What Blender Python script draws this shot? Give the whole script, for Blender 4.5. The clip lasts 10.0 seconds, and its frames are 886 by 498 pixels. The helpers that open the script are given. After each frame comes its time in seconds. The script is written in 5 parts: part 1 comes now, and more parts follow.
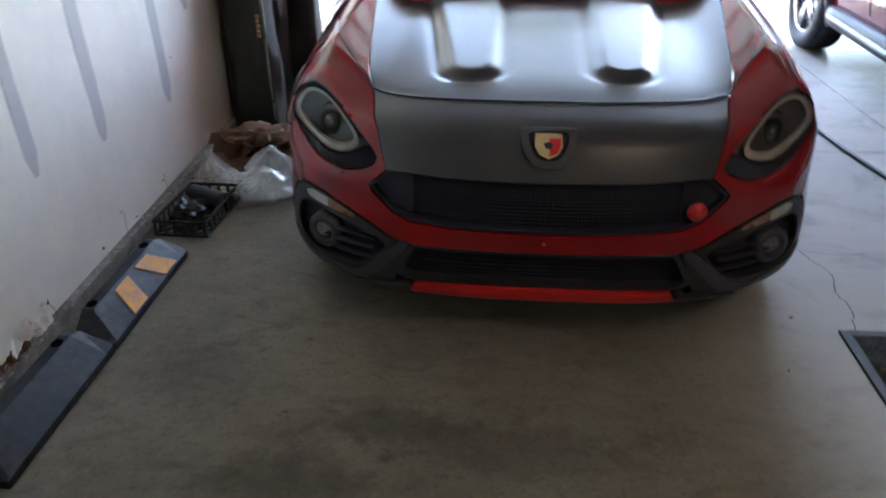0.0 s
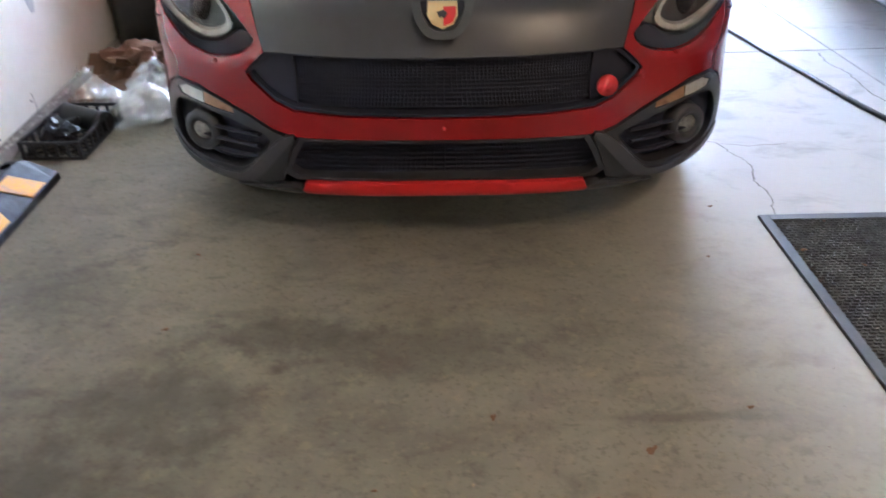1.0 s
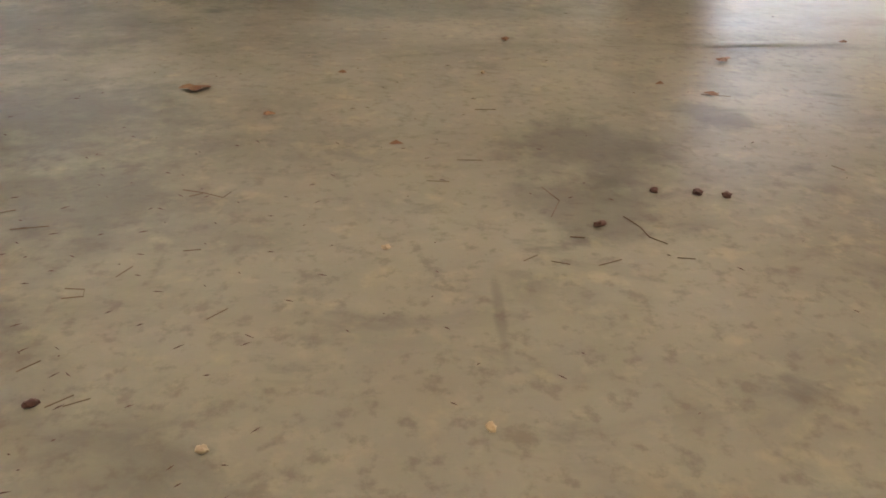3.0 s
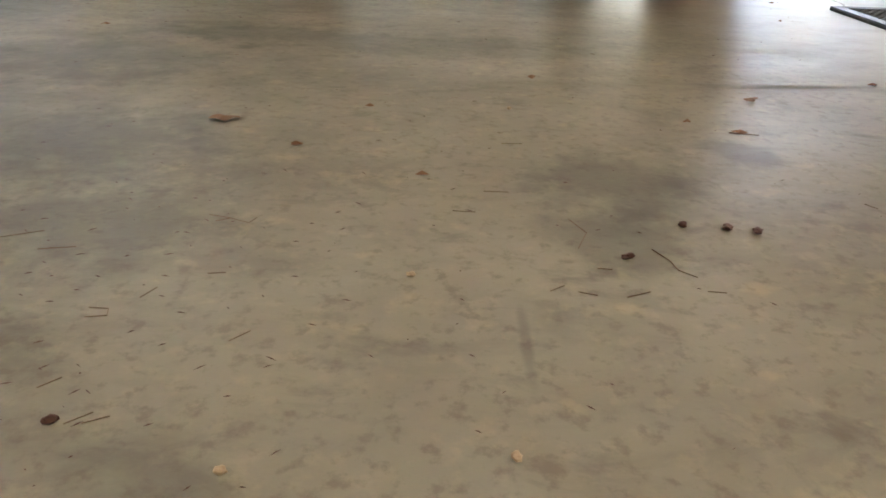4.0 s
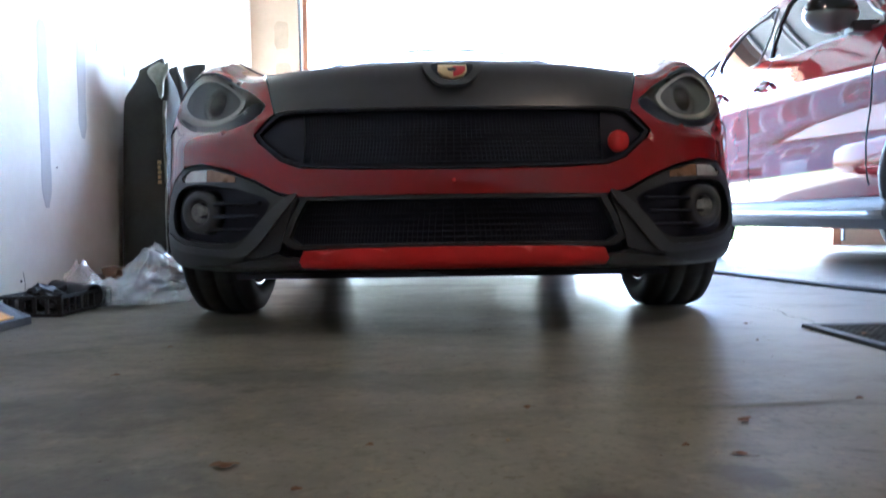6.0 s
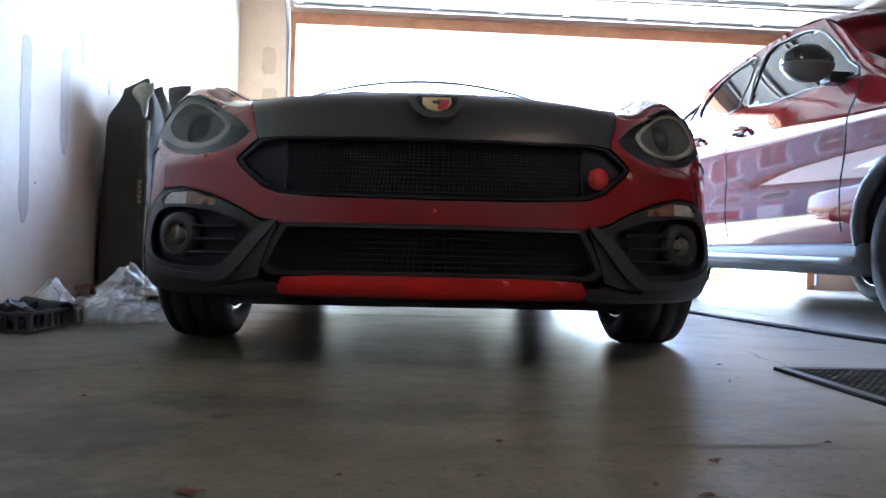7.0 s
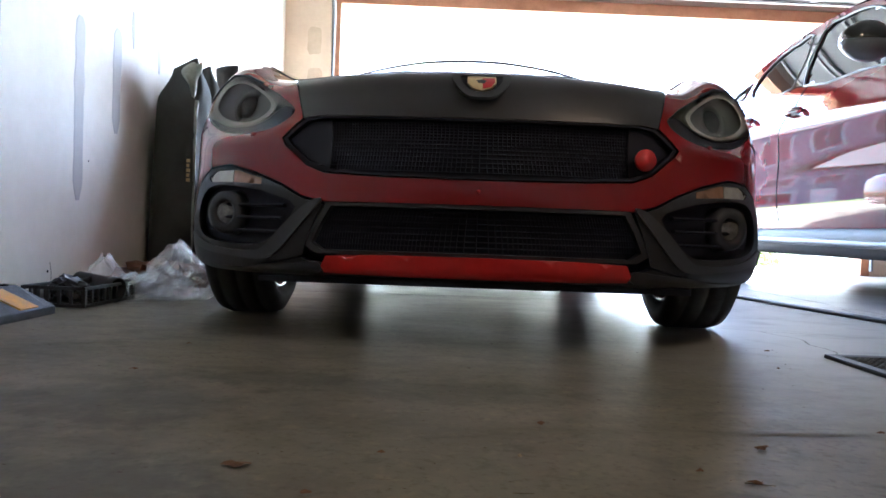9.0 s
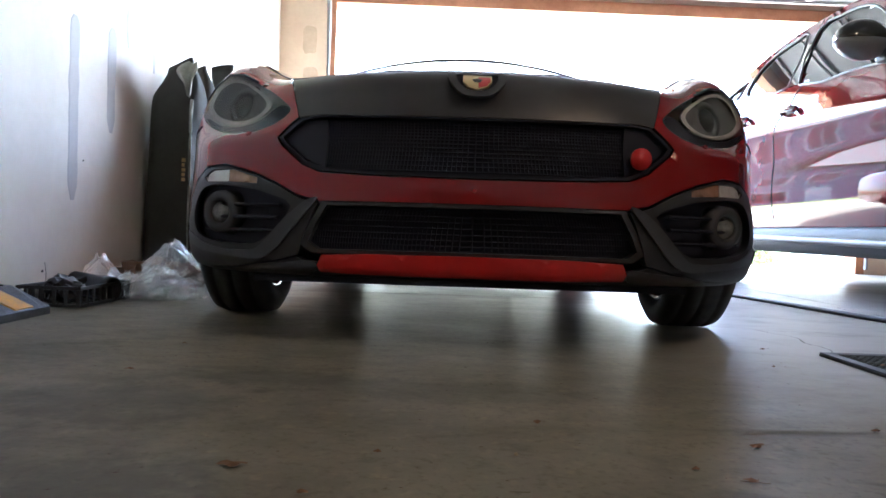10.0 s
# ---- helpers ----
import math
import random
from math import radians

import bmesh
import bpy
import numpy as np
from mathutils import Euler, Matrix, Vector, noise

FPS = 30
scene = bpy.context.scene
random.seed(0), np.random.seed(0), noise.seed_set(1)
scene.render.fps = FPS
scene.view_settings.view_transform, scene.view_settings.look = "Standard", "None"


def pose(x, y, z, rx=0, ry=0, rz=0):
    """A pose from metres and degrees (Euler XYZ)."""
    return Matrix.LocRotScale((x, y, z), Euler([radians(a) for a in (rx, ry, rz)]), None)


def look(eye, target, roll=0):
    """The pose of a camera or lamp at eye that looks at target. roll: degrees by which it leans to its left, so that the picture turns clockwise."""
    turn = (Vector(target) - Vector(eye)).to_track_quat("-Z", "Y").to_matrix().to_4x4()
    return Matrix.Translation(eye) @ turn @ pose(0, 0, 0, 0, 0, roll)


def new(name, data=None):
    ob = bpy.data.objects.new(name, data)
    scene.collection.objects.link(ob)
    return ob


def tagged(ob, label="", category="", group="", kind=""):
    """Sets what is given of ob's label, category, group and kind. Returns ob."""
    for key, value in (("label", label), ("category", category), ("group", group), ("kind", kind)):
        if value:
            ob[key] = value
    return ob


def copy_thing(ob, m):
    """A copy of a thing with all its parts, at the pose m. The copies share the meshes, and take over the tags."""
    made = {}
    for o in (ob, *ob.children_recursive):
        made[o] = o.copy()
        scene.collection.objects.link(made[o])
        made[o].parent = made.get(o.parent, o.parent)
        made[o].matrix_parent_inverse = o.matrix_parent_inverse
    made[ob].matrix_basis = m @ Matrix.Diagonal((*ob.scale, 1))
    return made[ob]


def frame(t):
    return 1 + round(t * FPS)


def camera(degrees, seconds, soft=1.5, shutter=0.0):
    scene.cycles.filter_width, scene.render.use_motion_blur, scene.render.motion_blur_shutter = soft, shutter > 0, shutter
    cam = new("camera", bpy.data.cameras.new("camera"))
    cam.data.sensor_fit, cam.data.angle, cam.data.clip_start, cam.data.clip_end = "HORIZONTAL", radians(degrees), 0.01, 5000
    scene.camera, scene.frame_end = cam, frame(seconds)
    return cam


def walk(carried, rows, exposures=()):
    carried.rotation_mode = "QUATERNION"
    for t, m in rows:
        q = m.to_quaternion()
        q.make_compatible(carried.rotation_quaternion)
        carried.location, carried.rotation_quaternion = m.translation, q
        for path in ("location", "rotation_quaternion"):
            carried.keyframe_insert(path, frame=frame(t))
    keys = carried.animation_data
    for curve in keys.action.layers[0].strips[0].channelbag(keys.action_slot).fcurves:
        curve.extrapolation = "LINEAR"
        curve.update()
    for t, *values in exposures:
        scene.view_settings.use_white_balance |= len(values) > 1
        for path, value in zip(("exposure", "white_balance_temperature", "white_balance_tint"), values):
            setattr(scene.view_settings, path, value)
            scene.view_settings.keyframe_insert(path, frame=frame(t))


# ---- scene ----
# ---- camera and walk ----
cam = camera(62.0, 10.0, soft=1.6, shutter=0.4)
PATH = [
    (0, (-0.087, -1.791, 1.403), (-0.273, -0.06, 0.417), -0.9),
    (0.5, (-0.019, -1.757, 1.33), (-0.161, -0.051, 0.295), -8.3),
    (1, (0.006, -1.709, 1.165), (-0.007, -0.034, 0.072), -0.9),
    (1.5, (-0.036, -1.686, 0.952), (0.118, 0.007, -0.102), 0.9),
    (1.9, (-0.026, -1.687, 0.588), (0.088, 0.051, -0.396), 3.4),
    (2, (-0.02, -1.709, 0.523), (0.072, 0.03, -0.462), 3.2),
    (2.5, (-0.031, -1.755, 0.337), (0.059, -0.051, -0.707), 1.7),
    (4, (-0.045, -1.755, 0.291), (-0.025, 0.024, -0.624), 2.1),
    (4.5, (-0.043, -1.758, 0.293), (-0.035, 0.027, -0.61), 1.9),
    (5, (-0.043, -1.766, 0.309), (-0.034, 0.141, -0.294), 2.0),
    (5.5, (-0.046, -1.774, 0.308), (-0.038, 0.209, 0.042), -1.8),
    (6, (-0.046, -1.774, 0.308), (-0.027, 0.225, 0.23), -0.8),
    (6.2, (-0.041, -1.785, 0.31), (-0.014, 0.214, 0.297), -0.3),
    (7.5, (-0.046, -1.774, 0.308), (0.035, 0.225, 0.315), 2.0),
    (8, (-0.046, -1.774, 0.308), (-0.068, 0.226, 0.282), 2.3),
    (8.5, (-0.046, -1.774, 0.308), (-0.139, 0.223, 0.253), 2.2),
    (9, (-0.046, -1.774, 0.308), (-0.085, 0.225, 0.258), 2.0),
    (9.5, (-0.046, -1.774, 0.308), (-0.079, 0.225, 0.257), 2.0),
    (10, (-0.046, -1.774, 0.308), (-0.074, 0.225, 0.256), 1.9),
]
EXPO = [(0, 5.28, 5350, 6), (1.0, 6.72, 5500, 8), (1.5, 6.95, 5650, 9), (2.0, 7.0, 6100, 9), (2.5, 7.05, 6350, 8), (4.0, 7.0, 5900, 4), (4.5, 7.0, 5750, 4), (5.0, 7.15, 4900, 6), (5.5, 6.6, 4850, 4), (6.0, 5.88, 4950, 5), (7.5, 5.45, 5150, 6), (10, 5.5, 5450, 7)]
walk(cam, [(t, look(eye, target, roll)) for t, eye, target, roll in PATH], EXPO)

# ---- world, sun and lamps ----
world = bpy.data.worlds.new("sky")
scene.world = world
world.use_nodes = True
wn = world.node_tree
sky = wn.nodes.new("ShaderNodeTexSky")
sky.sky_type, sky.sun_disc = "NISHITA", False
sky.sun_elevation, sky.sun_rotation = radians(59), radians(33.7)
sky.air_density, sky.dust_density = 1.0, 3.5
wn.links.new(sky.outputs["Color"], wn.nodes["Background"].inputs["Color"])
wn.nodes["Background"].inputs["Strength"].default_value = 0.15

sun = new("sun", bpy.data.lights.new("sun", "SUN"))
sun.data.energy, sun.data.angle, sun.data.color = 3.0, radians(0.6), (1.0, 0.95, 0.88)
sun.matrix_world = look((4, 6, 12), (0, 0, 0))
scene.view_settings.exposure = 0.0
TUBE = 1.5

# ---- materials ----
def material(name, base, rough=0.5, metal=0.0, var=0.0, scale=8.0, coat=0.0, bump=0.0, bump_scale=60.0,
             trans=0.0, ior=1.45, spec=0.5, second=None, dirt=0.0, alpha=1.0, rvar=0.0):
    """A principled surface whose colour wanders between base and second at two scales, with fine relief."""
    m = bpy.data.materials.new(name)
    m.use_nodes = True
    nt, b = m.node_tree, m.node_tree.nodes["Principled BSDF"]
    b.inputs["Base Color"].default_value = (*base, 1)
    b.inputs["Roughness"].default_value = rough
    b.inputs["Metallic"].default_value = metal
    b.inputs["Coat Weight"].default_value = coat
    b.inputs["Coat Roughness"].default_value = 0.03
    b.inputs["Transmission Weight"].default_value = trans
    b.inputs["IOR"].default_value = ior
    b.inputs["Specular IOR Level"].default_value = spec
    b.inputs["Alpha"].default_value = alpha
    co = nt.nodes.new("ShaderNodeTexCoord")

    def noise_node(s, detail=6.0, rough_n=0.6):
        n = nt.nodes.new("ShaderNodeTexNoise")
        n.inputs["Scale"].default_value, n.inputs["Detail"].default_value = s, detail
        n.inputs["Roughness"].default_value = rough_n
        nt.links.new(co.outputs["Object"], n.inputs["Vector"])
        return n

    if var > 0 or second:
        other = second or tuple(c * (1 - var) for c in base)
        big, fine = noise_node(scale), noise_node(scale * 9, 4.0)
        add = nt.nodes.new("ShaderNodeMath")
        add.operation = "MULTIPLY_ADD"
        add.inputs[1].default_value = 0.35
        nt.links.new(fine.outputs["Fac"], add.inputs[0])
        nt.links.new(big.outputs["Fac"], add.inputs[2])
        ramp = nt.nodes.new("ShaderNodeValToRGB")
        ramp.color_ramp.elements[0].position, ramp.color_ramp.elements[1].position = 0.5, 0.85
        ramp.color_ramp.elements[0].color, ramp.color_ramp.elements[1].color = (*base, 1), (*other, 1)
        nt.links.new(add.outputs[0], ramp.inputs["Fac"])
        nt.links.new(ramp.outputs["Color"], b.inputs["Base Color"])
    if rvar > 0:
        rn = noise_node(scale * 2.3)
        mp = nt.nodes.new("ShaderNodeMapRange")
        mp.inputs["From Min"].default_value, mp.inputs["From Max"].default_value = 0.3, 0.7
        mp.inputs["To Min"].default_value, mp.inputs["To Max"].default_value = max(0.02, rough - rvar), min(1, rough + rvar)
        nt.links.new(rn.outputs["Fac"], mp.inputs["Value"])
        nt.links.new(mp.outputs["Result"], b.inputs["Roughness"])
    if bump > 0:
        bn = noise_node(bump_scale, 3.0)
        bu = nt.nodes.new("ShaderNodeBump")
        bu.inputs["Strength"].default_value, bu.inputs["Distance"].default_value = bump, 0.01
        nt.links.new(bn.outputs["Fac"], bu.inputs["Height"])
        nt.links.new(bu.outputs["Normal"], b.inputs["Normal"])
    return m


M_RED = material("red_paint", (0.225, 0.008, 0.010), 0.45, 0.0, coat=1.0, second=(0.195, 0.007, 0.009), scale=3, spec=0.0)
M_VINYL = material("grey_satin_wrap", (0.050, 0.050, 0.055), 0.33, 0.05, spec=0.40, second=(0.056, 0.056, 0.060), scale=4, rvar=0.02)
M_NOSE = material("scuffed_satin_wrap", (0.050, 0.050, 0.056), 0.36, 0.1, second=(0.042, 0.042, 0.047), scale=5, rvar=0.03)
M_BLACK = material("black_plastic", (0.022, 0.022, 0.026), 0.48, second=(0.032, 0.032, 0.037), scale=12, bump=0.08, bump_scale=400)
M_DKGREY = material("dark_grey_plastic", (0.042, 0.043, 0.049), 0.42, second=(0.054, 0.054, 0.061), scale=9, bump=0.05, bump_scale=500)
M_MESH = material("grille_black", (0.020, 0.021, 0.034), 0.55, spec=0.25)
M_LIP = material("bright_red_trim", (0.62, 0.02, 0.02), 0.35, coat=0.6, second=(0.5, 0.016, 0.018), scale=6)
M_TYRE = material("tyre_rubber", (0.02, 0.02, 0.021), 0.75, second=(0.04, 0.038, 0.036), scale=20, bump=0.2, bump_scale=200)
M_ALLOY = material("alloy", (0.55, 0.55, 0.57), 0.25, 1.0, second=(0.4, 0.4, 0.42), scale=10)
M_CHROME = material("chrome", (0.8, 0.8, 0.82), 0.08, 1.0)
M_GLASS = material("lens_glass", (0.95, 0.96, 0.97), 0.02, trans=1.0, ior=1.16)
M_TINT = material("tinted_glass", (0.02, 0.025, 0.025), 0.03, spec=0.5)
M_SCREEN = material("windscreen_glass", (0.75, 0.85, 0.85), 0.02, trans=1.0, ior=1.1)
M_HOUSING = material("lamp_housing", (0.22, 0.215, 0.205), 0.3, 0.3, second=(0.15, 0.145, 0.14), scale=14)
M_BEZEL = material("lamp_bezel", (0.085, 0.085, 0.086), 0.22, 0.3, second=(0.06, 0.06, 0.061), scale=30)
M_RING = material("light_ring", (0.34, 0.33, 0.315), 0.25, second=(0.25, 0.245, 0.235), scale=30)
M_FOGLENS = material("fog_lens", (0.10, 0.10, 0.10), 0.12, coat=1.0, second=(0.20, 0.195, 0.185), scale=60)
M_AMBER = material("amber_lens", (0.30, 0.17, 0.10), 0.15, coat=1.0, second=(0.22, 0.12, 0.07), scale=30)
M_WHITELENS = material("clear_lens", (0.50, 0.49, 0.46), 0.15, coat=1.0, second=(0.4, 0.38, 0.36), scale=40)
M_GOLD = material("gold_badge", (0.75, 0.58, 0.30), 0.3, 0.8)
M_SUVRED = material("burgundy_paint", (0.165, 0.009, 0.015), 0.45, 0.0, coat=1.0, second=(0.145, 0.008, 0.013), scale=3, spec=0.0)
M_GLOSSBLACK = material("gloss_black", (0.012, 0.012, 0.013), 0.12, coat=1.0)
M_CLAD = material("grey_cladding", (0.05, 0.053, 0.057), 0.6, second=(0.04, 0.042, 0.045), scale=8, bump=0.05, bump_scale=300)
M_SILVER = material("silver_trim", (0.20, 0.21, 0.225), 0.5, 0.3)
M_CAP = material("mirror_cap", (0.20, 0.21, 0.225), 0.3, 0.3, second=(0.17, 0.18, 0.19), scale=9)
M_HOLE = material("unlit_hole", (0.003, 0.003, 0.003), 0.9, spec=0.0)
M_PATCH = material("tan_patch", (0.50, 0.41, 0.30), 0.8, second=(0.42, 0.34, 0.245), scale=8, bump=0.06, bump_scale=60)
M_CRACK = material("crack_dirt", (0.15, 0.14, 0.125), 0.9, second=(0.09, 0.085, 0.075), scale=30)
M_CLOTH = material("canvas_top", (0.02, 0.02, 0.021), 0.9, bump=0.2, bump_scale=600)
M_WALL = material("white_drywall", (0.80, 0.78, 0.74), 0.75, second=(0.70, 0.675, 0.63), scale=1.6, bump=0.06, bump_scale=90)
M_TAPE = material("joint_compound", (0.495, 0.495, 0.507), 0.7, second=(0.445, 0.445, 0.457), scale=5, bump=0.05, bump_scale=80)
M_BEIGE = material("bare_drywall", (0.62, 0.52, 0.40), 0.8, second=(0.55, 0.45, 0.34), scale=3, bump=0.05, bump_scale=80)
M_LUMBER = material("lumber", (0.40, 0.20, 0.105), 0.6, second=(0.29, 0.135, 0.068), scale=6, bump=0.1, bump_scale=40)
M_OSB = material("bare_board", (0.36, 0.325, 0.28), 0.85, second=(0.30, 0.265, 0.22), scale=6, bump=0.15, bump_scale=60)
# ceiling grey set low to hold down daylight bounced onto floor and cars
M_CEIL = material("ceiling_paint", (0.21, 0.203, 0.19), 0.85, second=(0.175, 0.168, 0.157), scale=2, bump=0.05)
M_DOORW = material("grey_steel", (0.15, 0.153, 0.158), 0.5, second=(0.12, 0.123, 0.127), scale=4, bump=0.05, bump_scale=120)
M_STILE = material("painted_rail", (0.30, 0.30, 0.31), 0.5, second=(0.25, 0.25, 0.26), scale=5)
M_KERB = material("rough_concrete", (0.30, 0.28, 0.26), 0.9, second=(0.16, 0.15, 0.14), scale=14, bump=0.6, bump_scale=70)
M_RUBBER = material("recycled_rubber", (0.012, 0.013, 0.016), 0.5, spec=0.32, second=(0.036, 0.039, 0.046), scale=26, bump=0.25, bump_scale=220)
M_YELLOW = material("yellow_reflective", (0.78, 0.33, 0.003), 0.48, spec=0.35, second=(0.40, 0.24, 0.09), scale=17, bump=0.08, bump_scale=300)
M_MAT = material("ribbed_mat", (0.028, 0.027, 0.026), 0.95, second=(0.07, 0.068, 0.062), scale=18, bump=0.5, bump_scale=300)
M_MATEDGE = material("mat_edge", (0.085, 0.09, 0.1), 0.6, second=(0.06, 0.064, 0.07), scale=9, bump=0.1, bump_scale=200)
M_OLIVE = material("olive_canvas", (0.026, 0.0255, 0.0225), 0.8, second=(0.038, 0.037, 0.031), scale=7, bump=0.3, bump_scale=260)
M_OLIVELT = material("pale_canvas_edge", (0.32, 0.335, 0.29), 0.6, second=(0.20, 0.21, 0.18), scale=12, bump=0.25, bump_scale=260)
M_PRINT = material("gold_print", (0.32, 0.22, 0.10), 0.7)
M_KRAFT = material("kraft_paper", (0.165, 0.088, 0.048), 0.8, second=(0.115, 0.062, 0.035), scale=9, bump=0.2, bump_scale=60)
M_FILM = material("clear_plastic_film", (0.82, 0.84, 0.86), 0.06, metal=0.30, alpha=0.29, bump=0.4, bump_scale=22, spec=1.0, coat=1.0)
M_CRATE = material("crate_plastic", (0.014, 0.014, 0.015), 0.5, spec=0.3, second=(0.035, 0.035, 0.037), scale=14, bump=0.06, bump_scale=200)
M_BINBAG = material("black_film", (0.010, 0.010, 0.011), 0.5, spec=0.25, second=(0.02, 0.02, 0.021), scale=20)
M_CABLE = material("black_hose", (0.02, 0.02, 0.021), 0.5)
M_LEAF = material("dry_leaf", (0.16, 0.085, 0.04), 0.8, second=(0.095, 0.048, 0.025), scale=40)
M_STRAW = material("dry_straw", (0.125, 0.085, 0.048), 0.8, second=(0.075, 0.05, 0.028), scale=60)
M_DARKBIT = material("dark_debris", (0.046, 0.020, 0.014), 0.7, second=(0.080, 0.036, 0.025), scale=60)
M_PEBBLE = material("pale_pebble", (0.30, 0.24, 0.16), 0.8, second=(0.22, 0.165, 0.10), scale=50)


# ---- shaping tools ----
from mathutils.geometry import delaunay_2d_cdt


def rounded(points, n=6, closed=True):
    """Points along a smooth curve through the given ones."""
    out, k = [], len(points)
    for i in range(k if closed else k - 1):
        a, b, c, d = (points[j % k] if closed else points[min(max(j, 0), k - 1)] for j in (i - 1, i, i + 1, i + 2))
        for q in range(n):
            f = q / n
            out.append(tuple(b[m] + 0.5 * f * (c[m] - a[m] + f * (2 * a[m] - 5 * b[m] + 4 * c[m] - d[m] + f * (3 * (b[m] - c[m]) + d[m] - a[m]))) for m in range(len(b))))
    if not closed:
        out.append(tuple(points[-1]))
    return out


def inside(loop, x, y):
    hit = False
    for (x0, y0), (x1, y1) in zip(loop, loop[1:] + loop[:1]):
        if (y0 > y) != (y1 > y) and x < (x1 - x0) * (y - y0) / (y1 - y0) + x0:
            hit = not hit
    return hit


def densify(loop, step, sy):
    out = []
    for (x0, y0), (x1, y1) in zip(loop, loop[1:] + loop[:1]):
        n = max(1, int(math.hypot(x1 - x0, (y1 - y0) * sy) / step))
        out += [(x0 + (x1 - x0) * i / n, y0 + (y1 - y0) * i / n) for i in range(n)]
    return out


def panel(outline, fmap, step=0.03, holes=(), ret=0.0, sy=1.0, keep=None, out=0.0):
    """A sheet of a curved surface fmap(u, v, out), bounded by an outline, with holes and turned-in edges of depth ret."""
    loops = [densify(list(lp), step, sy) for lp in (outline, *holes)]
    pts, edges = [], []
    for lp in loops:
        k = len(pts)
        pts += lp
        edges += [(k + i, k + (i + 1) % len(lp)) for i in range(len(lp))]
    us, vs = [p[0] for p in loops[0]], [p[1] for p in loops[0]]
    nu, nv = int((max(us) - min(us)) / step) + 1, int((max(vs) - min(vs)) * sy / step) + 1
    for i in range(1, nu):
        for j in range(1, nv):
            u, v = min(us) + (i + 0.25 * (j % 2)) * step, min(vs) + j * step / sy
            if inside(loops[0], u, v) and not any(inside(h, u, v) for h in loops[1:]):
                pts.append((u, v))
    vo, _, fo, _, _, _ = delaunay_2d_cdt([Vector((u, v * sy)) for u, v in pts], edges, [], 0, 1e-5)
    bm = bmesh.new()
    verts = [bm.verts.new(fmap(v.x, v.y / sy, out)) for v in vo]
    for f in fo:
        u, v = sum(vo[i].x for i in f) / len(f), sum(vo[i].y for i in f) / len(f) / sy
        if inside(loops[0], u, v) and not any(inside(h, u, v) for h in loops[1:]):
            c = fmap(u, v, out)
            if keep is None or keep(*c):
                try:
                    bm.faces.new([verts[i] for i in f])
                except ValueError:
                    pass
    if ret:
        for lp in loops:
            a = [bm.verts.new(fmap(u, v, out)) for u, v in lp]
            b = [bm.verts.new(fmap(u, v, out - ret)) for u, v in lp]
            for i in range(len(lp)):
                j = (i + 1) % len(lp)
                if keep is None or (keep(*a[i].co) and keep(*a[j].co)):
                    bm.faces.new((a[i], a[j], b[j], b[i]))
    bmesh.ops.delete(bm, geom=[v for v in bm.verts if not v.link_faces], context="VERTS")
    return bm


def tube(points, radius, sides=8, closed=False, flat=1.0, taper=None):
    """A round or flattened rod along a line of points."""
    bm = bmesh.new()
    pts = [Vector(p) for p in points]
    rings = []
    for i, p in enumerate(pts):
        a = pts[i - 1] if i or closed else p
        b = pts[(i + 1) % len(pts)] if i + 1 < len(pts) or closed else p
        d = (b - a).normalized()
        side = d.cross(Vector((0, 0, 1)))
        side = side.normalized() if side.length > 1e-4 else Vector((1, 0, 0))
        upv = side.cross(d)
        r = radius * (taper[i] if taper else 1)
        rings.append([bm.verts.new(p + side * math.cos(t) * r + upv * math.sin(t) * r * flat)
                      for t in (2 * math.pi * k / sides for k in range(sides))])
    n = len(rings)
    for i in range(n if closed else n - 1):
        a, b = rings[i], rings[(i + 1) % n]
        for k in range(sides):
            bm.faces.new((a[k], a[(k + 1) % sides], b[(k + 1) % sides], b[k]))
    if not closed:
        bm.faces.new(rings[0])
        bm.faces.new(rings[-1])
    return bm


def lathe(profile, segments=48, axis="X"):
    """A ring turned about the X axis from (along, radius) pairs; closed when the last pair equals the first."""
    bm = bmesh.new()
    shut = profile[0] == profile[-1]
    prof = profile[:-1] if shut else profile
    rings = []
    for k in range(segments):
        t = 2 * math.pi * k / segments
        rings.append([bm.verts.new((a, r * math.cos(t), r * math.sin(t)) if axis == "X" else (r * math.cos(t), r * math.sin(t), a)) for a, r in prof])
    for k in range(segments):
        p, q = rings[k], rings[(k + 1) % segments]
        for i in range(len(prof) if shut else len(prof) - 1):
            j = (i + 1) % len(prof)
            bm.faces.new((p[i], p[j], q[j], q[i]))
    bmesh.ops.remove_doubles(bm, verts=bm.verts[:], dist=1e-6)
    return bm


def moved(bm, m):
    bmesh.ops.transform(bm, matrix=m, verts=bm.verts[:])
    return bm


def loft(sections, cap=True):
    bm = bmesh.new()
    rows = [[bm.verts.new(p) for p in s] for s in sections]
    for a, b in zip(rows, rows[1:]):
        for i in range(len(a)):
            j = (i + 1) % len(a)
            bm.faces.new((a[i], a[j], b[j], b[i]))
    if cap:
        bm.faces.new(rows[0])
        bm.faces.new(rows[-1])
    return bm


def disc(r, depth, segments=24, bevel=0.0):
    bm = bmesh.new()
    bmesh.ops.create_cone(bm, cap_ends=True, segments=segments, radius1=r, radius2=r, depth=depth)
    if bevel:
        bmesh.ops.bevel(bm, geom=[e for e in bm.edges if len(e.link_faces) == 2 and any(len(f.verts) > 4 for f in e.link_faces)], offset=bevel, segments=2, affect="EDGES")
    return bm

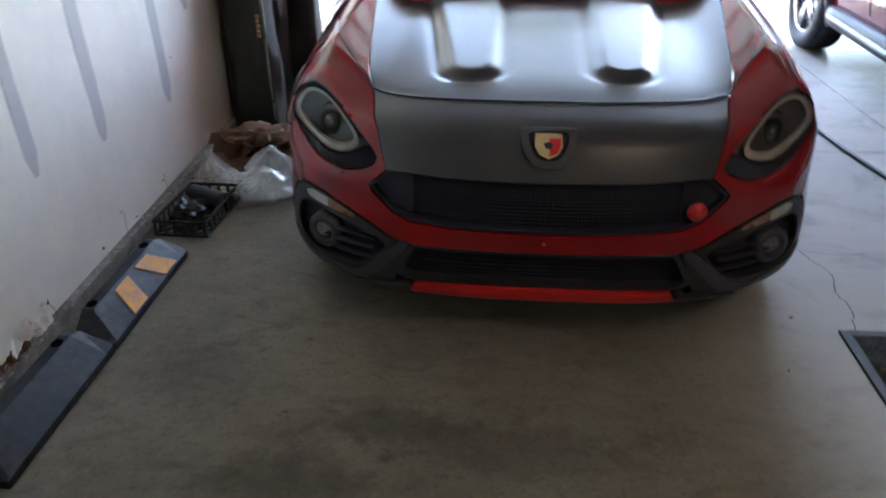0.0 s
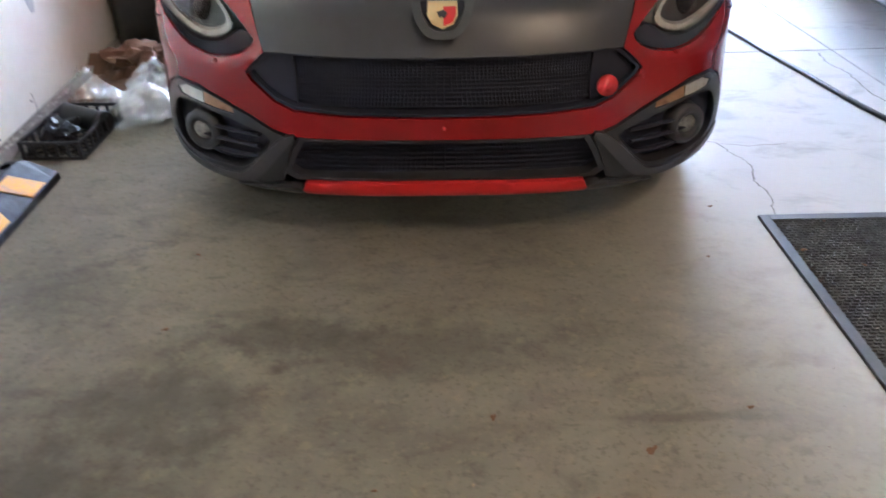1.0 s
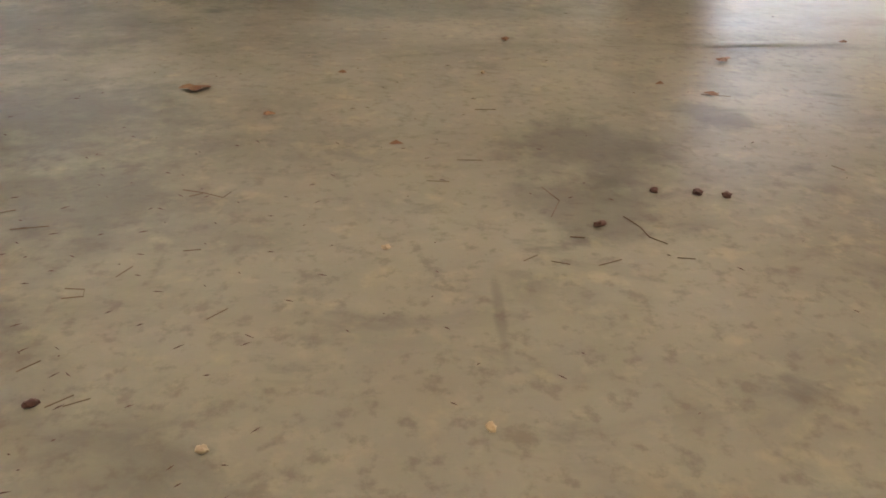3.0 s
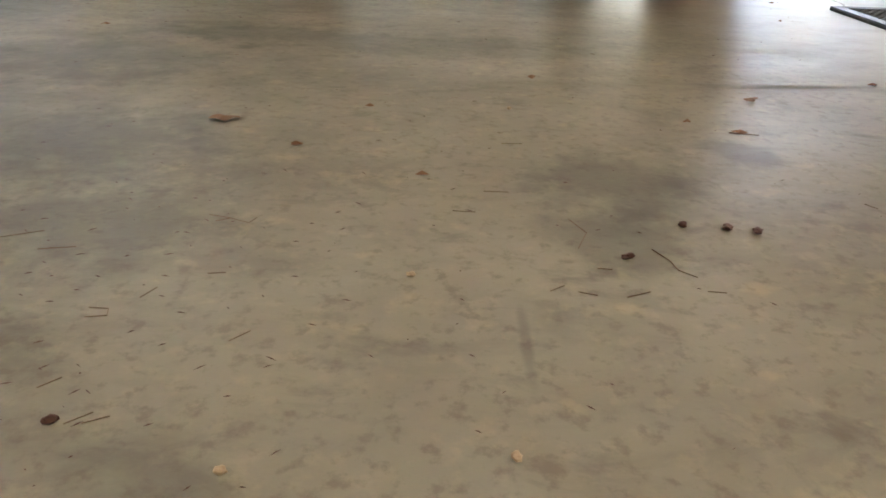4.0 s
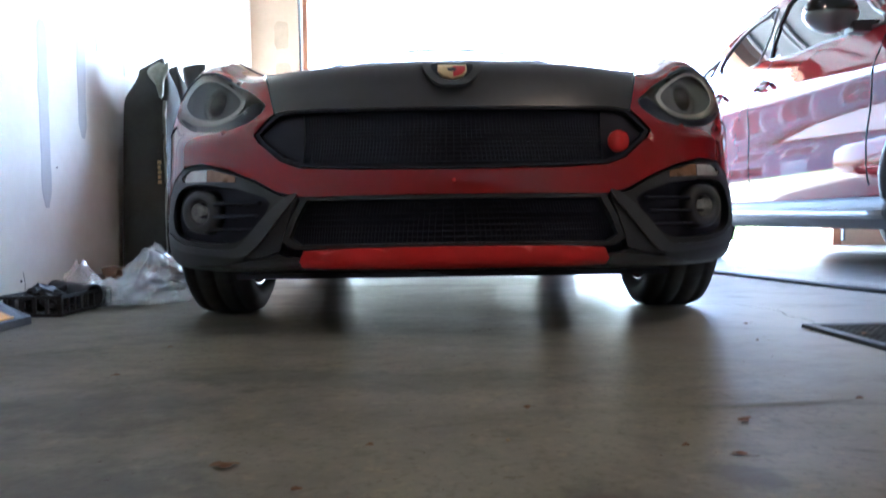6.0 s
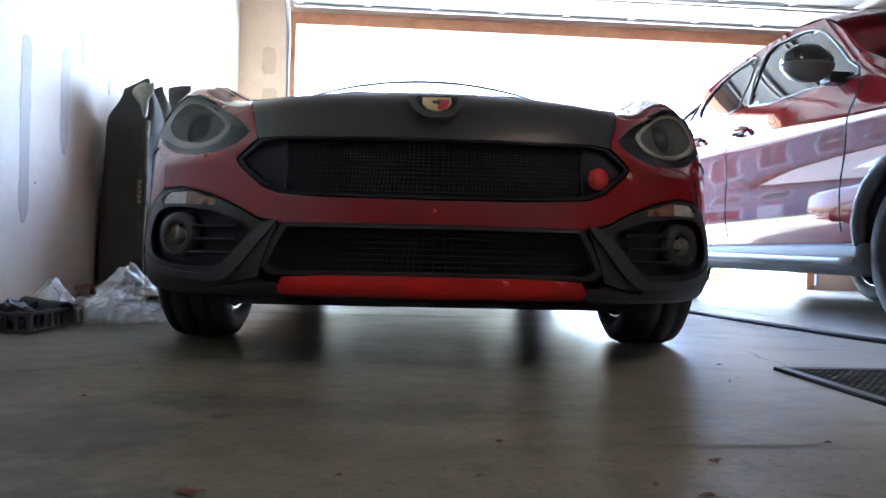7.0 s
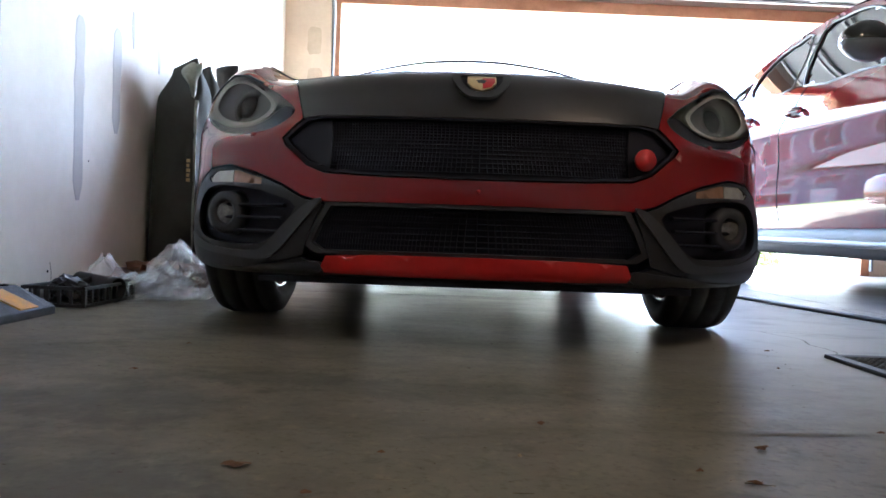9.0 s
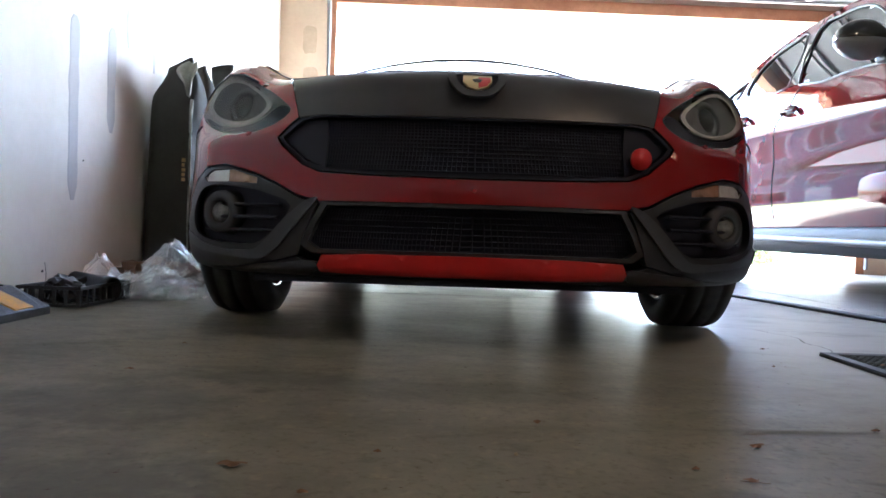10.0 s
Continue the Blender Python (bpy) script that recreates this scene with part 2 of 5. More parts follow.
# ---- large structure ----
def link(name, bm, mat, parent=None, smooth=False, label=""):
    me = bpy.data.meshes.new(name)
    bmesh.ops.recalc_face_normals(bm, faces=bm.faces[:])
    bm.to_mesh(me)
    bm.free()
    for p in me.polygons:
        p.use_smooth = smooth
    if mat:
        me.materials.append(mat)
    ob = new(name, me)
    if parent:
        ob.parent = parent
    if label:
        ob["label"] = label
    return ob


def part(name, bm, mat, parent, label="", smooth=False):
    return link(name, bm, mat, parent, smooth, label)


def holder(name, m, label, category, group=""):
    ob = new(name)
    ob.empty_display_size = 0.1
    ob.matrix_world = m
    return tagged(ob, label, category, group)


def box(bm, x0, y0, z0, x1, y1, z1, bevel=0.0, m=None):
    r = bmesh.ops.create_cube(bm, size=1.0)
    bmesh.ops.transform(bm, matrix=Matrix.Translation(((x0 + x1) / 2, (y0 + y1) / 2, (z0 + z1) / 2))
                        @ Matrix.Diagonal((x1 - x0, y1 - y0, z1 - z0, 1)), verts=r["verts"])
    if bevel > 0:
        es = list({e for v in r["verts"] for e in v.link_edges})
        bmesh.ops.bevel(bm, geom=es, offset=bevel, segments=2, affect="EDGES", profile=0.6)
    if m is not None:
        bmesh.ops.transform(bm, matrix=m, verts=[v for v in bm.verts])
    return bm


def boxes(*dims, bevel=0.0):
    bm = bmesh.new()
    for d in dims:
        b2 = bmesh.new()
        box(b2, *d, bevel=bevel)
        me = bpy.data.meshes.new("tmp")
        b2.to_mesh(me)
        b2.free()
        bm.from_mesh(me)
        bpy.data.meshes.remove(me)
    return bm


# The room's own axes: u to the right along the door wall, v along the left wall.
ROOM = pose(-1.565, 0, 0, 0, 0, 2.5)
ROOM_R, ROOM_B, ROOM_F, ROOM_H = 7.0, -3.6, 5.45, 2.95
DOOR_L, DOOR_R, DOOR_H = 0.545, 5.80, 2.49


def structure(name, bm, mat, label, m=None, smooth=False):
    ob = link(name, bm, mat, None, smooth)
    ob.matrix_world = ROOM if m is None else m
    return tagged(ob, label, name.split("_")[0], kind="structure")


floor = structure("floor", boxes((-0.3, ROOM_B - 0.3, -0.2, ROOM_R + 0.3, ROOM_F + 0.15, -0.02)), M_KERB, "stained tan concrete garage floor with saw-cut joints")
wall_west = structure("wall_west", boxes((-0.2, ROOM_B - 0.2, 0.05, 0.0, ROOM_F, ROOM_H)), M_WALL, "white unpainted drywall with taped joints")
wall_east = structure("wall_east", boxes((ROOM_R, ROOM_B - 0.2, 0.0, ROOM_R + 0.2, ROOM_F, ROOM_H)), M_OSB, "bare board garage side wall")
wall_south = structure("wall_south", boxes((0.0, ROOM_B - 0.2, 0.0, ROOM_R, ROOM_B, ROOM_H)), M_OSB, "bare board garage back wall")
wall_north = structure("wall_north", boxes((-0.2, ROOM_F, 0.0, DOOR_L - 0.09, ROOM_F + 0.2, ROOM_H), (DOOR_R + 0.09, ROOM_F, 0.0, ROOM_R + 0.2, ROOM_F + 0.2, ROOM_H),
                                           (DOOR_L - 0.09, ROOM_F, DOOR_H + 0.12, DOOR_R + 0.09, ROOM_F + 0.2, ROOM_H)), M_BEIGE, "bare drywall round the garage door opening")
ceiling = structure("ceiling", boxes((-0.2, ROOM_B - 0.2, ROOM_H, ROOM_R + 0.2, ROOM_F + 0.2, ROOM_H + 0.2)), M_CEIL, "dark grey garage ceiling")
trim = structure("trim", boxes((DOOR_L - 0.087, ROOM_F - 0.02, 0.0, DOOR_L, ROOM_F + 0.2, DOOR_H), (DOOR_R, ROOM_F - 0.02, 0.0, DOOR_R + 0.087, ROOM_F + 0.2, DOOR_H),
                               (DOOR_L - 0.087, ROOM_F - 0.02, DOOR_H, DOOR_R + 0.087, ROOM_F + 0.2, DOOR_H + 0.117), bevel=0.004), M_LUMBER, "raw lumber frame of the garage door opening")
kerb = structure("baseboard", boxes((-0.1, ROOM_B, 0.0, 0.03, ROOM_F, 0.045)), M_KERB, "rough concrete footing strip along the wall")


def floor_material():
    """Tan concrete: cloudy stains, dark scuffs, pale aggregate flecks, worn gloss."""
    m = bpy.data.materials.new("floor_concrete")
    m.use_nodes = True
    nt, b = m.node_tree, m.node_tree.nodes["Principled BSDF"]
    geo = nt.nodes.new("ShaderNodeNewGeometry")

    def node(kind, **values):
        n = nt.nodes.new(kind)
        for k, v in values.items():
            n.inputs[k.replace("_", " ")].default_value = v
        return n

    def noise_at(scale, detail, stretch=(1, 1, 1), distortion=0.0, turn=0.0):
        mp = node("ShaderNodeMapping")
        mp.inputs["Scale"].default_value = stretch
        mp.inputs["Rotation"].default_value = (0.35, 0.2, turn)
        mp.inputs["Location"].default_value = (scale * 0.37, 2.1, 3.37 + scale * 0.011)
        nt.links.new(geo.outputs["Position"], mp.inputs["Vector"])
        n = node("ShaderNodeTexNoise", Scale=scale, Detail=detail, Roughness=0.62, Distortion=distortion)
        nt.links.new(mp.outputs["Vector"], n.inputs["Vector"])
        return n.outputs["Fac"]

    def ramp(fac, lo, hi):
        r = node("ShaderNodeMapRange")
        r.interpolation_type = "SMOOTHSTEP"
        r.inputs["From Min"].default_value, r.inputs["From Max"].default_value = lo, hi
        nt.links.new(fac, r.inputs["Value"])
        return r.outputs["Result"]

    def mix(fac, a, c, amount=1.0):
        x = nt.nodes.new("ShaderNodeMix")
        x.data_type = "RGBA"
        if amount != 1.0:
            mul = node("ShaderNodeMath")
            mul.operation = "MULTIPLY"
            mul.inputs[1].default_value = amount
            nt.links.new(fac, mul.inputs[0])
            fac = mul.outputs[0]
        nt.links.new(fac, x.inputs[0])
        for slot, val in ((6, a), (7, c)):
            if isinstance(val, tuple):
                x.inputs[slot].default_value = (*val, 1)
            else:
                nt.links.new(val, x.inputs[slot])
        return x.outputs[2]

    col = mix(ramp(noise_at(1.1, 5), 0.35, 0.68), (0.210, 0.195, 0.158), (0.178, 0.166, 0.135))
    col = mix(ramp(noise_at(3.2, 7, (1, 1.3, 1), 0.2), 0.40, 0.74), col, (0.125, 0.112, 0.092), 0.5)
    col = mix(ramp(noise_at(8, 8, (0.7, 1.35, 1), 0.7, 0.25), 0.46, 0.76), col, (0.076, 0.069, 0.061), 0.45)
    col = mix(ramp(noise_at(15, 7, (0.75, 1.3, 1), 0.5, -0.3), 0.54, 0.74), col, (0.073, 0.066, 0.058), 0.5)
    col = mix(ramp(noise_at(26, 4), 0.56, 0.72), col, (0.304, 0.264, 0.172), 0.32)
    col = mix(ramp(noise_at(44, 5), 0.52, 0.70), col, (0.264, 0.231, 0.172), 0.32)
    col = mix(ramp(noise_at(70, 5), 0.50, 0.70), col, (0.115, 0.100, 0.079), 0.6)
    # named stains: place, half-lengths and depth; the first paints in front-left shade
    for sx, sy, ax, ay, depth in ((-0.80, -0.95, 0.55, 0.6, 0.3), (-0.5, -1.55, 0.35, 0.2, 0.35), (-0.43, -0.95, 0.16, 0.13, 0.6), (-0.62, -0.55, 0.22, 0.16, 0.5), (-0.95, -0.75, 0.3, 0.1, 0.6), (0.15, -1.03, 0.10, 0.09, 0.65), (0.32, -0.92, 0.05, 0.05, 0.6), (-0.42, -0.30, 0.28, 0.07, 0.55),
                                  # the thin mark at (0.52, -0.59) paints the trowel ridge's shaded side
                                  (0.125, -1.16, 0.07, 0.07, 0.5), (-0.35, -1.16, 0.12, 0.1, 0.45), (-0.10, -0.35, 0.4, 0.10, 0.4), (0.52, -0.59, 0.22, 0.018, 0.45), (-1.0, -0.1, 0.2, 0.15, 0.4), (0.02, -1.33, 0.005, 0.05, 0.35)):
        mp = node("ShaderNodeMapping")
        mp.vector_type = "TEXTURE"
        mp.inputs["Location"].default_value, mp.inputs["Scale"].default_value = (sx, sy, 0), (ax, ay, 1)
        nt.links.new(geo.outputs["Position"], mp.inputs["Vector"])
        ln = node("ShaderNodeVectorMath")
        ln.operation = "LENGTH"
        nt.links.new(mp.outputs["Vector"], ln.inputs[0])
        wob = node("ShaderNodeMath")
        wob.operation = "MULTIPLY_ADD"
        wob.inputs[1].default_value = -2.2
        nt.links.new(noise_at(14, 6), wob.inputs[0])
        nt.links.new(ln.outputs["Value"], wob.inputs[2])
        col = mix(ramp(wob.outputs[0], 0.15, -0.75), col, (0.069, 0.065, 0.056), depth)
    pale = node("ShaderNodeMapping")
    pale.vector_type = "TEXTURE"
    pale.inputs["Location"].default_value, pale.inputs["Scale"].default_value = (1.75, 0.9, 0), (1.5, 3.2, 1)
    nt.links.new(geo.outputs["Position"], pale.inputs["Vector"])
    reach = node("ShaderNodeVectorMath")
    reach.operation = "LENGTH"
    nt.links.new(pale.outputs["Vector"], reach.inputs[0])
    col = mix(ramp(reach.outputs["Value"], 1.0, 0.5), col, (0.54, 0.535, 0.515), 0.8)  # door light on the lane between the cars, put into the colour
    col = mix(ramp(noise_at(6, 8, (0.8, 1.2, 1), 0.6), 0.48, 0.74), col, (0.13, 0.12, 0.105), 0.35)
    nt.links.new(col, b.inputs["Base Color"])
    ro = node("ShaderNodeMapRange")
    ro.inputs["From Min"].default_value, ro.inputs["From Max"].default_value = 0.15, 0.85
    ro.inputs["To Min"].default_value, ro.inputs["To Max"].default_value = 0.27, 0.44
    nt.links.new(noise_at(5, 3, (0.7, 1.4, 1), 0.2), ro.inputs["Value"])
    nt.links.new(ro.outputs["Result"], b.inputs["Roughness"])
    b.inputs["Specular IOR Level"].default_value = 0.14
    bu = node("ShaderNodeBump", Strength=0.12, Distance=0.003)
    nt.links.new(noise_at(60, 8, (0.8, 1.25, 1), 0.3, 0.2), bu.inputs["Height"])
    bu2 = node("ShaderNodeBump", Strength=0.05, Distance=0.02)
    nt.links.new(noise_at(4, 5), bu2.inputs["Height"])
    nt.links.new(bu.outputs["Normal"], bu2.inputs["Normal"])
    nt.links.new(bu2.outputs["Normal"], b.inputs["Normal"])
    # dust takes the gloss away over most of the slab
    dust = node("ShaderNodeBsdfDiffuse")
    nt.links.new(col, dust.inputs["Color"])
    nt.links.new(bu2.outputs["Normal"], dust.inputs["Normal"])
    worn = node("ShaderNodeMapRange")
    worn.inputs["From Min"].default_value, worn.inputs["From Max"].default_value = 0.3, 0.7
    worn.inputs["To Min"].default_value, worn.inputs["To Max"].default_value = 0.25, 0.55
    nt.links.new(noise_at(3, 6, (0.8, 1.2, 1), 0.3), worn.inputs["Value"])
    both_layers = nt.nodes.new("ShaderNodeMixShader")
    nt.links.new(worn.outputs["Result"], both_layers.inputs[0])
    nt.links.new(dust.outputs[0], both_layers.inputs[1])
    nt.links.new(b.outputs[0], both_layers.inputs[2])
    nt.links.new(both_layers.outputs[0], nt.nodes["Material Output"].inputs["Surface"])
    return m


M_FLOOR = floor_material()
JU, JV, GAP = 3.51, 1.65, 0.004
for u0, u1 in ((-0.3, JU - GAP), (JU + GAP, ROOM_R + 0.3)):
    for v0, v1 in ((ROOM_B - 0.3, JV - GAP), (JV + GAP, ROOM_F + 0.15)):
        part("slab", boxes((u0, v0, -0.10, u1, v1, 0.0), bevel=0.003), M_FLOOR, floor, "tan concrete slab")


def ribbon(points, width):
    bm = bmesh.new()
    pts = [Vector((x, y, 0.0012)) for x, y in points]
    rows = []
    for i, p in enumerate(pts):
        d = (pts[min(i + 1, len(pts) - 1)] - pts[max(i - 1, 0)]).normalized()
        w = width * random.uniform(0.5, 1.3)
        rows.append((bm.verts.new(p + Vector((-d.y, d.x, 0)) * w), bm.verts.new(p - Vector((-d.y, d.x, 0)) * w)))
    for a, b in zip(rows, rows[1:]):
        bm.faces.new((a[0], b[0], b[1], a[1]))
    return bm


for line, w in (([(0.80, 0.84), (0.90, 0.80), (0.99, 0.765), (1.02, 0.68), (1.055, 0.60), (1.03, 0.47), (1.04, 0.36), (1.01, 0.24), (1.03, 0.05)], 0.0022), ([(0.99, 0.765), (1.10, 0.74), (1.25, 0.75)], 0.0015),
                ([(1.79, 1.76), (1.77, 1.62), (1.80, 1.48), (1.785, 1.3), (1.80, 1.14), (1.82, 0.9), (1.80, 0.6)], 0.003)):
    c = part("crack", ribbon([(x + random.uniform(-0.006, 0.006), y + random.uniform(-0.006, 0.006)) for x, y in rounded(line, 7, False)], w), M_CRACK, floor, "hairline crack")
    c.matrix_parent_inverse = ROOM.inverted()

# a low trowel ridge left in the slab
bm = bmesh.new()
rows = []
for i in range(25):
    t = i / 24
    x, y, h = 0.33 + 0.36 * t, -0.604 + 0.045 * t + 0.006 * noise.noise((t * 5, 0.3, 0)), 0.0022 * math.sin(math.pi * t) ** 0.7
    rows.append([bm.verts.new((x, y + d, max(-0.0004, h * k - 0.0004))) for d, k in ((-0.016, 0.0), (-0.007, 0.75), (0.0, 1.0), (0.014, 0.55), (0.030, 0.0))])
for a, b in zip(rows, rows[1:]):
    for q in range(4):
        bm.faces.new((a[q], a[q + 1], b[q + 1], b[q]))
ridge_ob = part("trowel_ridge", bm, M_FLOOR, floor, "low ridge left by a trowel", True)
ridge_ob.matrix_parent_inverse = ROOM.inverted()

# ---- the roadster's front surface ----
NOSE = [(0.10, 0.178), (0.055, 0.195), (0.035, 0.235), (0.018, 0.33), (0.008, 0.43), (0.010, 0.52), (0.020, 0.58), (0.045, 0.635),
        (0.078, 0.685), (0.135, 0.715), (0.245, 0.738), (0.37, 0.757), (0.60, 0.781), (0.90, 0.809), (1.22, 0.836)]
HALF_W = [0.845, 0.86, 0.873, 0.883, 0.884, 0.886, 0.89, 0.89, 0.886, 0.88, 0.874, 0.872, 0.872, 0.874, 0.876]
LAMP_BACK = 0.07
POWERS = [2.9, 2.95, 2.95, 2.8, 2.55, 2.45, 2.45, 2.45, 2.45, 2.45, 2.4, 2.4, 2.4, 2.4, 2.4]
Y_SIDE, Y_COWL = 0.80, 1.22


def smooth_step(a, b, x):
    t = min(1.0, max(0.0, (x - a) / (b - a)))
    return t * t * (3 - 2 * t)


def spline(values, s):
    s = min(max(s, 0.0), len(values) - 1.0)
    i = min(int(s), len(values) - 2)
    f = s - i
    v0, v1, v2, v3 = (values[min(max(k, 0), len(values) - 1)] for k in (i - 1, i, i + 1, i + 2))
    return v1 + 0.5 * f * (v2 - v0 + f * (2 * v0 - 5 * v1 + 4 * v2 - v3 + f * (3 * (v1 - v2) + v3 - v0)))


NOSE_Y, NOSE_Z = [k[0] for k in NOSE], [k[1] for k in NOSE]


def skin(p, s, out=0.0):
    """A point of the outer skin: p from side to side (-1..1), s from the lip over the nose to the cowl."""
    yc, zc, w = spline(NOSE_Y, s), spline(NOSE_Z, s), spline(HALF_W, s)
    power = spline(POWERS, s)
    a = abs(p) * math.pi / 2
    x = w * math.sin(a) ** (2 / power)
    yn = Y_SIDE - (Y_SIDE - 0.008) * math.cos(a) ** (2 / power) if a < math.pi / 2 else Y_SIDE
    y = yn + (yc - 0.008) * (Y_COWL - yn) / (Y_COWL - 0.008)
    y += LAMP_BACK * math.exp(-(((x - 0.67) / 0.15) ** 2)) * smooth_step(4.9, 6.4, s) * (1 - smooth_step(9.0, 12.0, s))
    up = smooth_step(5.5, 9.6, s)
    z = zc - 0.02 * up * (x / 0.5) ** 2
    z += up * 0.090 * math.exp(-(((x - 0.70) / 0.115) ** 2))
    if x > 0.775:
        z -= up * 14.0 * (x - 0.775) ** 2
    # a soft ridge under the headlamp, running out to the grille's corner
    ridge = 5.16 + 0.55 * (1 - smooth_step(0.47, 0.58, x))
    y -= 0.009 * math.exp(-(((s - ridge) / 0.20) ** 2)) * smooth_step(0.45, 0.50, x) * (1 - smooth_step(0.74, 0.83, x))
    # two long bulges on the bonnet
    if s > 9.5:
        mid, half = 0.222 + 0.085 * (y - 0.37), 0.074 + 0.075 * (y - 0.37)
        far = math.hypot(max(0.0, 0.468 - y) * 1.05, x - mid) - half
        z += 0.020 * (1 - smooth_step(-0.030, 0.012, far)) - 0.004 * math.exp(-(((far - 0.026) / 0.016) ** 2))
    return (math.copysign(x, p), y - out, z)


# ---- the roadster ----
roadster = holder("roadster", Matrix(), "red roadster with a satin grey bonnet, parked nose towards the house", "car")
SY = 0.075


def p_of(x, s):
    w, power = spline(HALF_W, s), spline(POWERS, s)
    return math.copysign(2 / math.pi * math.asin(min(1.0, (abs(x) / w) ** (power / 2))), x)


def front(pairs):
    """(x, s) pairs into the skin's own (p, s)."""
    return [(p_of(x, s), s) for x, s in pairs]


def both(pairs):
    """Pairs of the right half, from the middle out, closed by their mirror images."""
    return pairs + [(-x, s) for x, s in reversed(pairs) if abs(x) > 1e-6]


WHEEL_Y, REAR_Y, WHEEL_R, TRACK = 0.82, 3.13, 0.306, 0.753


def off_wheel(x, y, z):
    return abs(x) < 0.60 or ((y - WHEEL_Y) ** 2 + (z - WHEEL_R) ** 2 > 0.345 ** 2)


LAMP = [(0.808, 7.3), (0.795, 7.95), (0.765, 8.35), (0.715, 8.42), (0.66, 8.28), (0.60, 8.05), (0.535, 7.5), (0.486, 6.75), (0.475, 6.42), (0.492, 6.02), (0.535, 5.62), (0.60, 5.40), (0.68, 5.52), (0.752, 5.98), (0.796, 6.6)]
lamp_r = rounded(front(LAMP), 4)
lamp_l = [(-p, s) for p, s in reversed(lamp_r)]
GRILLE_TOP = [(0.0, 6.05), (0.25, 6.06), (0.40, 6.1), (0.445, 6.02)]
GRILLE_LOW = [(0.503, 5.12), (0.49, 4.85), (0.43, 4.3), (0.38, 4.1), (0.25, 4.03), (0.0, 4.0)]
CLAD_TOP = [(0.0, 3.42), (0.25, 3.41), (0.38, 3.40), (0.44, 3.55), (0.50, 3.86), (0.57, 4.14), (0.66, 4.38), (0.735, 4.33), (0.785, 3.98), (0.808, 3.5)]

# red nose, bumper skin and wings in one
ring = [(0.0, 3.42)] + CLAD_TOP[1:]
right = front(ring) + front([(0.815, 2.9), (0.818, 2.45)]) + [(1.0, 2.3), (1.0, 14.0)] + front([(0.655, 14.0), (0.60, 12.4), (0.528, 10.15), (0.505, 9.3), (0.478, 7.85), (0.452, 6.3), (0.448, 6.02), *GRILLE_LOW])
# the ring runs out along the lower edge, round the wing and back along the bonnet and the grille
outer = right + [(-p, s) for p, s in reversed(right) if abs(p) > 1e-6]
body = part("body", panel(outer, skin, 0.022, (lamp_r, lamp_l), 0.03, SY, off_wheel), M_RED, roadster, smooth=True)

# satin grey bonnet and the fixed grey panel in front of it
hood = front([(0.0, 9.96), (0.25, 10.01), (0.42, 10.09), (0.522, 10.25), (0.556, 11.2), (0.596, 12.4), (0.65, 13.97), (0.3, 13.97), (0.0, 13.97)])
part("bonnet", panel(hood + [(-p, s) for p, s in reversed(hood) if abs(p) > 1e-6], skin, 0.011, (), 0.02, 0.24), M_VINYL, roadster, "satin grey bonnet with two long bulges", True)
low = front(GRILLE_TOP + [(0.474, 7.85), (0.50, 9.3), (0.520, 10.10), (0.42, 10.0), (0.25, 9.92), (0.0, 9.87)])
BADGE = rounded(front([(x * 1.02, 7.88 + (s - 7.85) * 0.98) for x, s in [(0.0, 8.62), (0.045, 8.6), (0.066, 8.5), (0.060, 7.7), (0.035, 7.1), (0.0, 6.98), (-0.035, 7.1), (-0.060, 7.7), (-0.066, 8.5), (-0.045, 8.6)]]), 3)
nose_panel = part("nose_panel", panel(low + [(-p, s) for p, s in reversed(low) if abs(p) > 1e-6], skin, 0.02, (BADGE,), 0.02, SY), M_NOSE, roadster, "satin grey nose panel", True)

# black inner shell behind all openings
inner = [(-1, 0.1), (1, 0.1), (1, 9.0), (-1, 9.0)]
part("inner_shell", panel(inner, skin, 0.05, (), 0, SY, off_wheel, -0.085), M_MESH, roadster, smooth=True)

# upper grille: a dark frame and a field of fine bars
grille_outline = front(both([(0.0, 6.02), (0.25, 6.03), (0.39, 6.06), (0.44, 5.98), (0.497, 5.12), (0.484, 4.88), (0.428, 4.35), (0.38, 4.15), (0.25, 4.08), (0.0, 4.05)]))
grille_in = front(both([(0.0, 5.96), (0.25, 5.97), (0.39, 6.00), (0.432, 5.9), (0.486, 5.12), (0.474, 4.90), (0.424, 4.42), (0.375, 4.23), (0.25, 4.15), (0.0, 4.12)]))
grille = part("grille", panel(grille_outline, skin, 0.03, (grille_in,), 0.035, SY, None, -0.004), M_MESH, roadster, "black plastic grille frame", True)


def half_width(loop, s):
    xs = []
    for (p0, s0), (p1, s1) in zip(loop, loop[1:] + loop[:1]):
        if (s0 > s) != (s1 > s):
            xs.append(p0 + (p1 - p0) * (s - s0) / (s1 - s0))
    return max(xs) if xs else 0.0


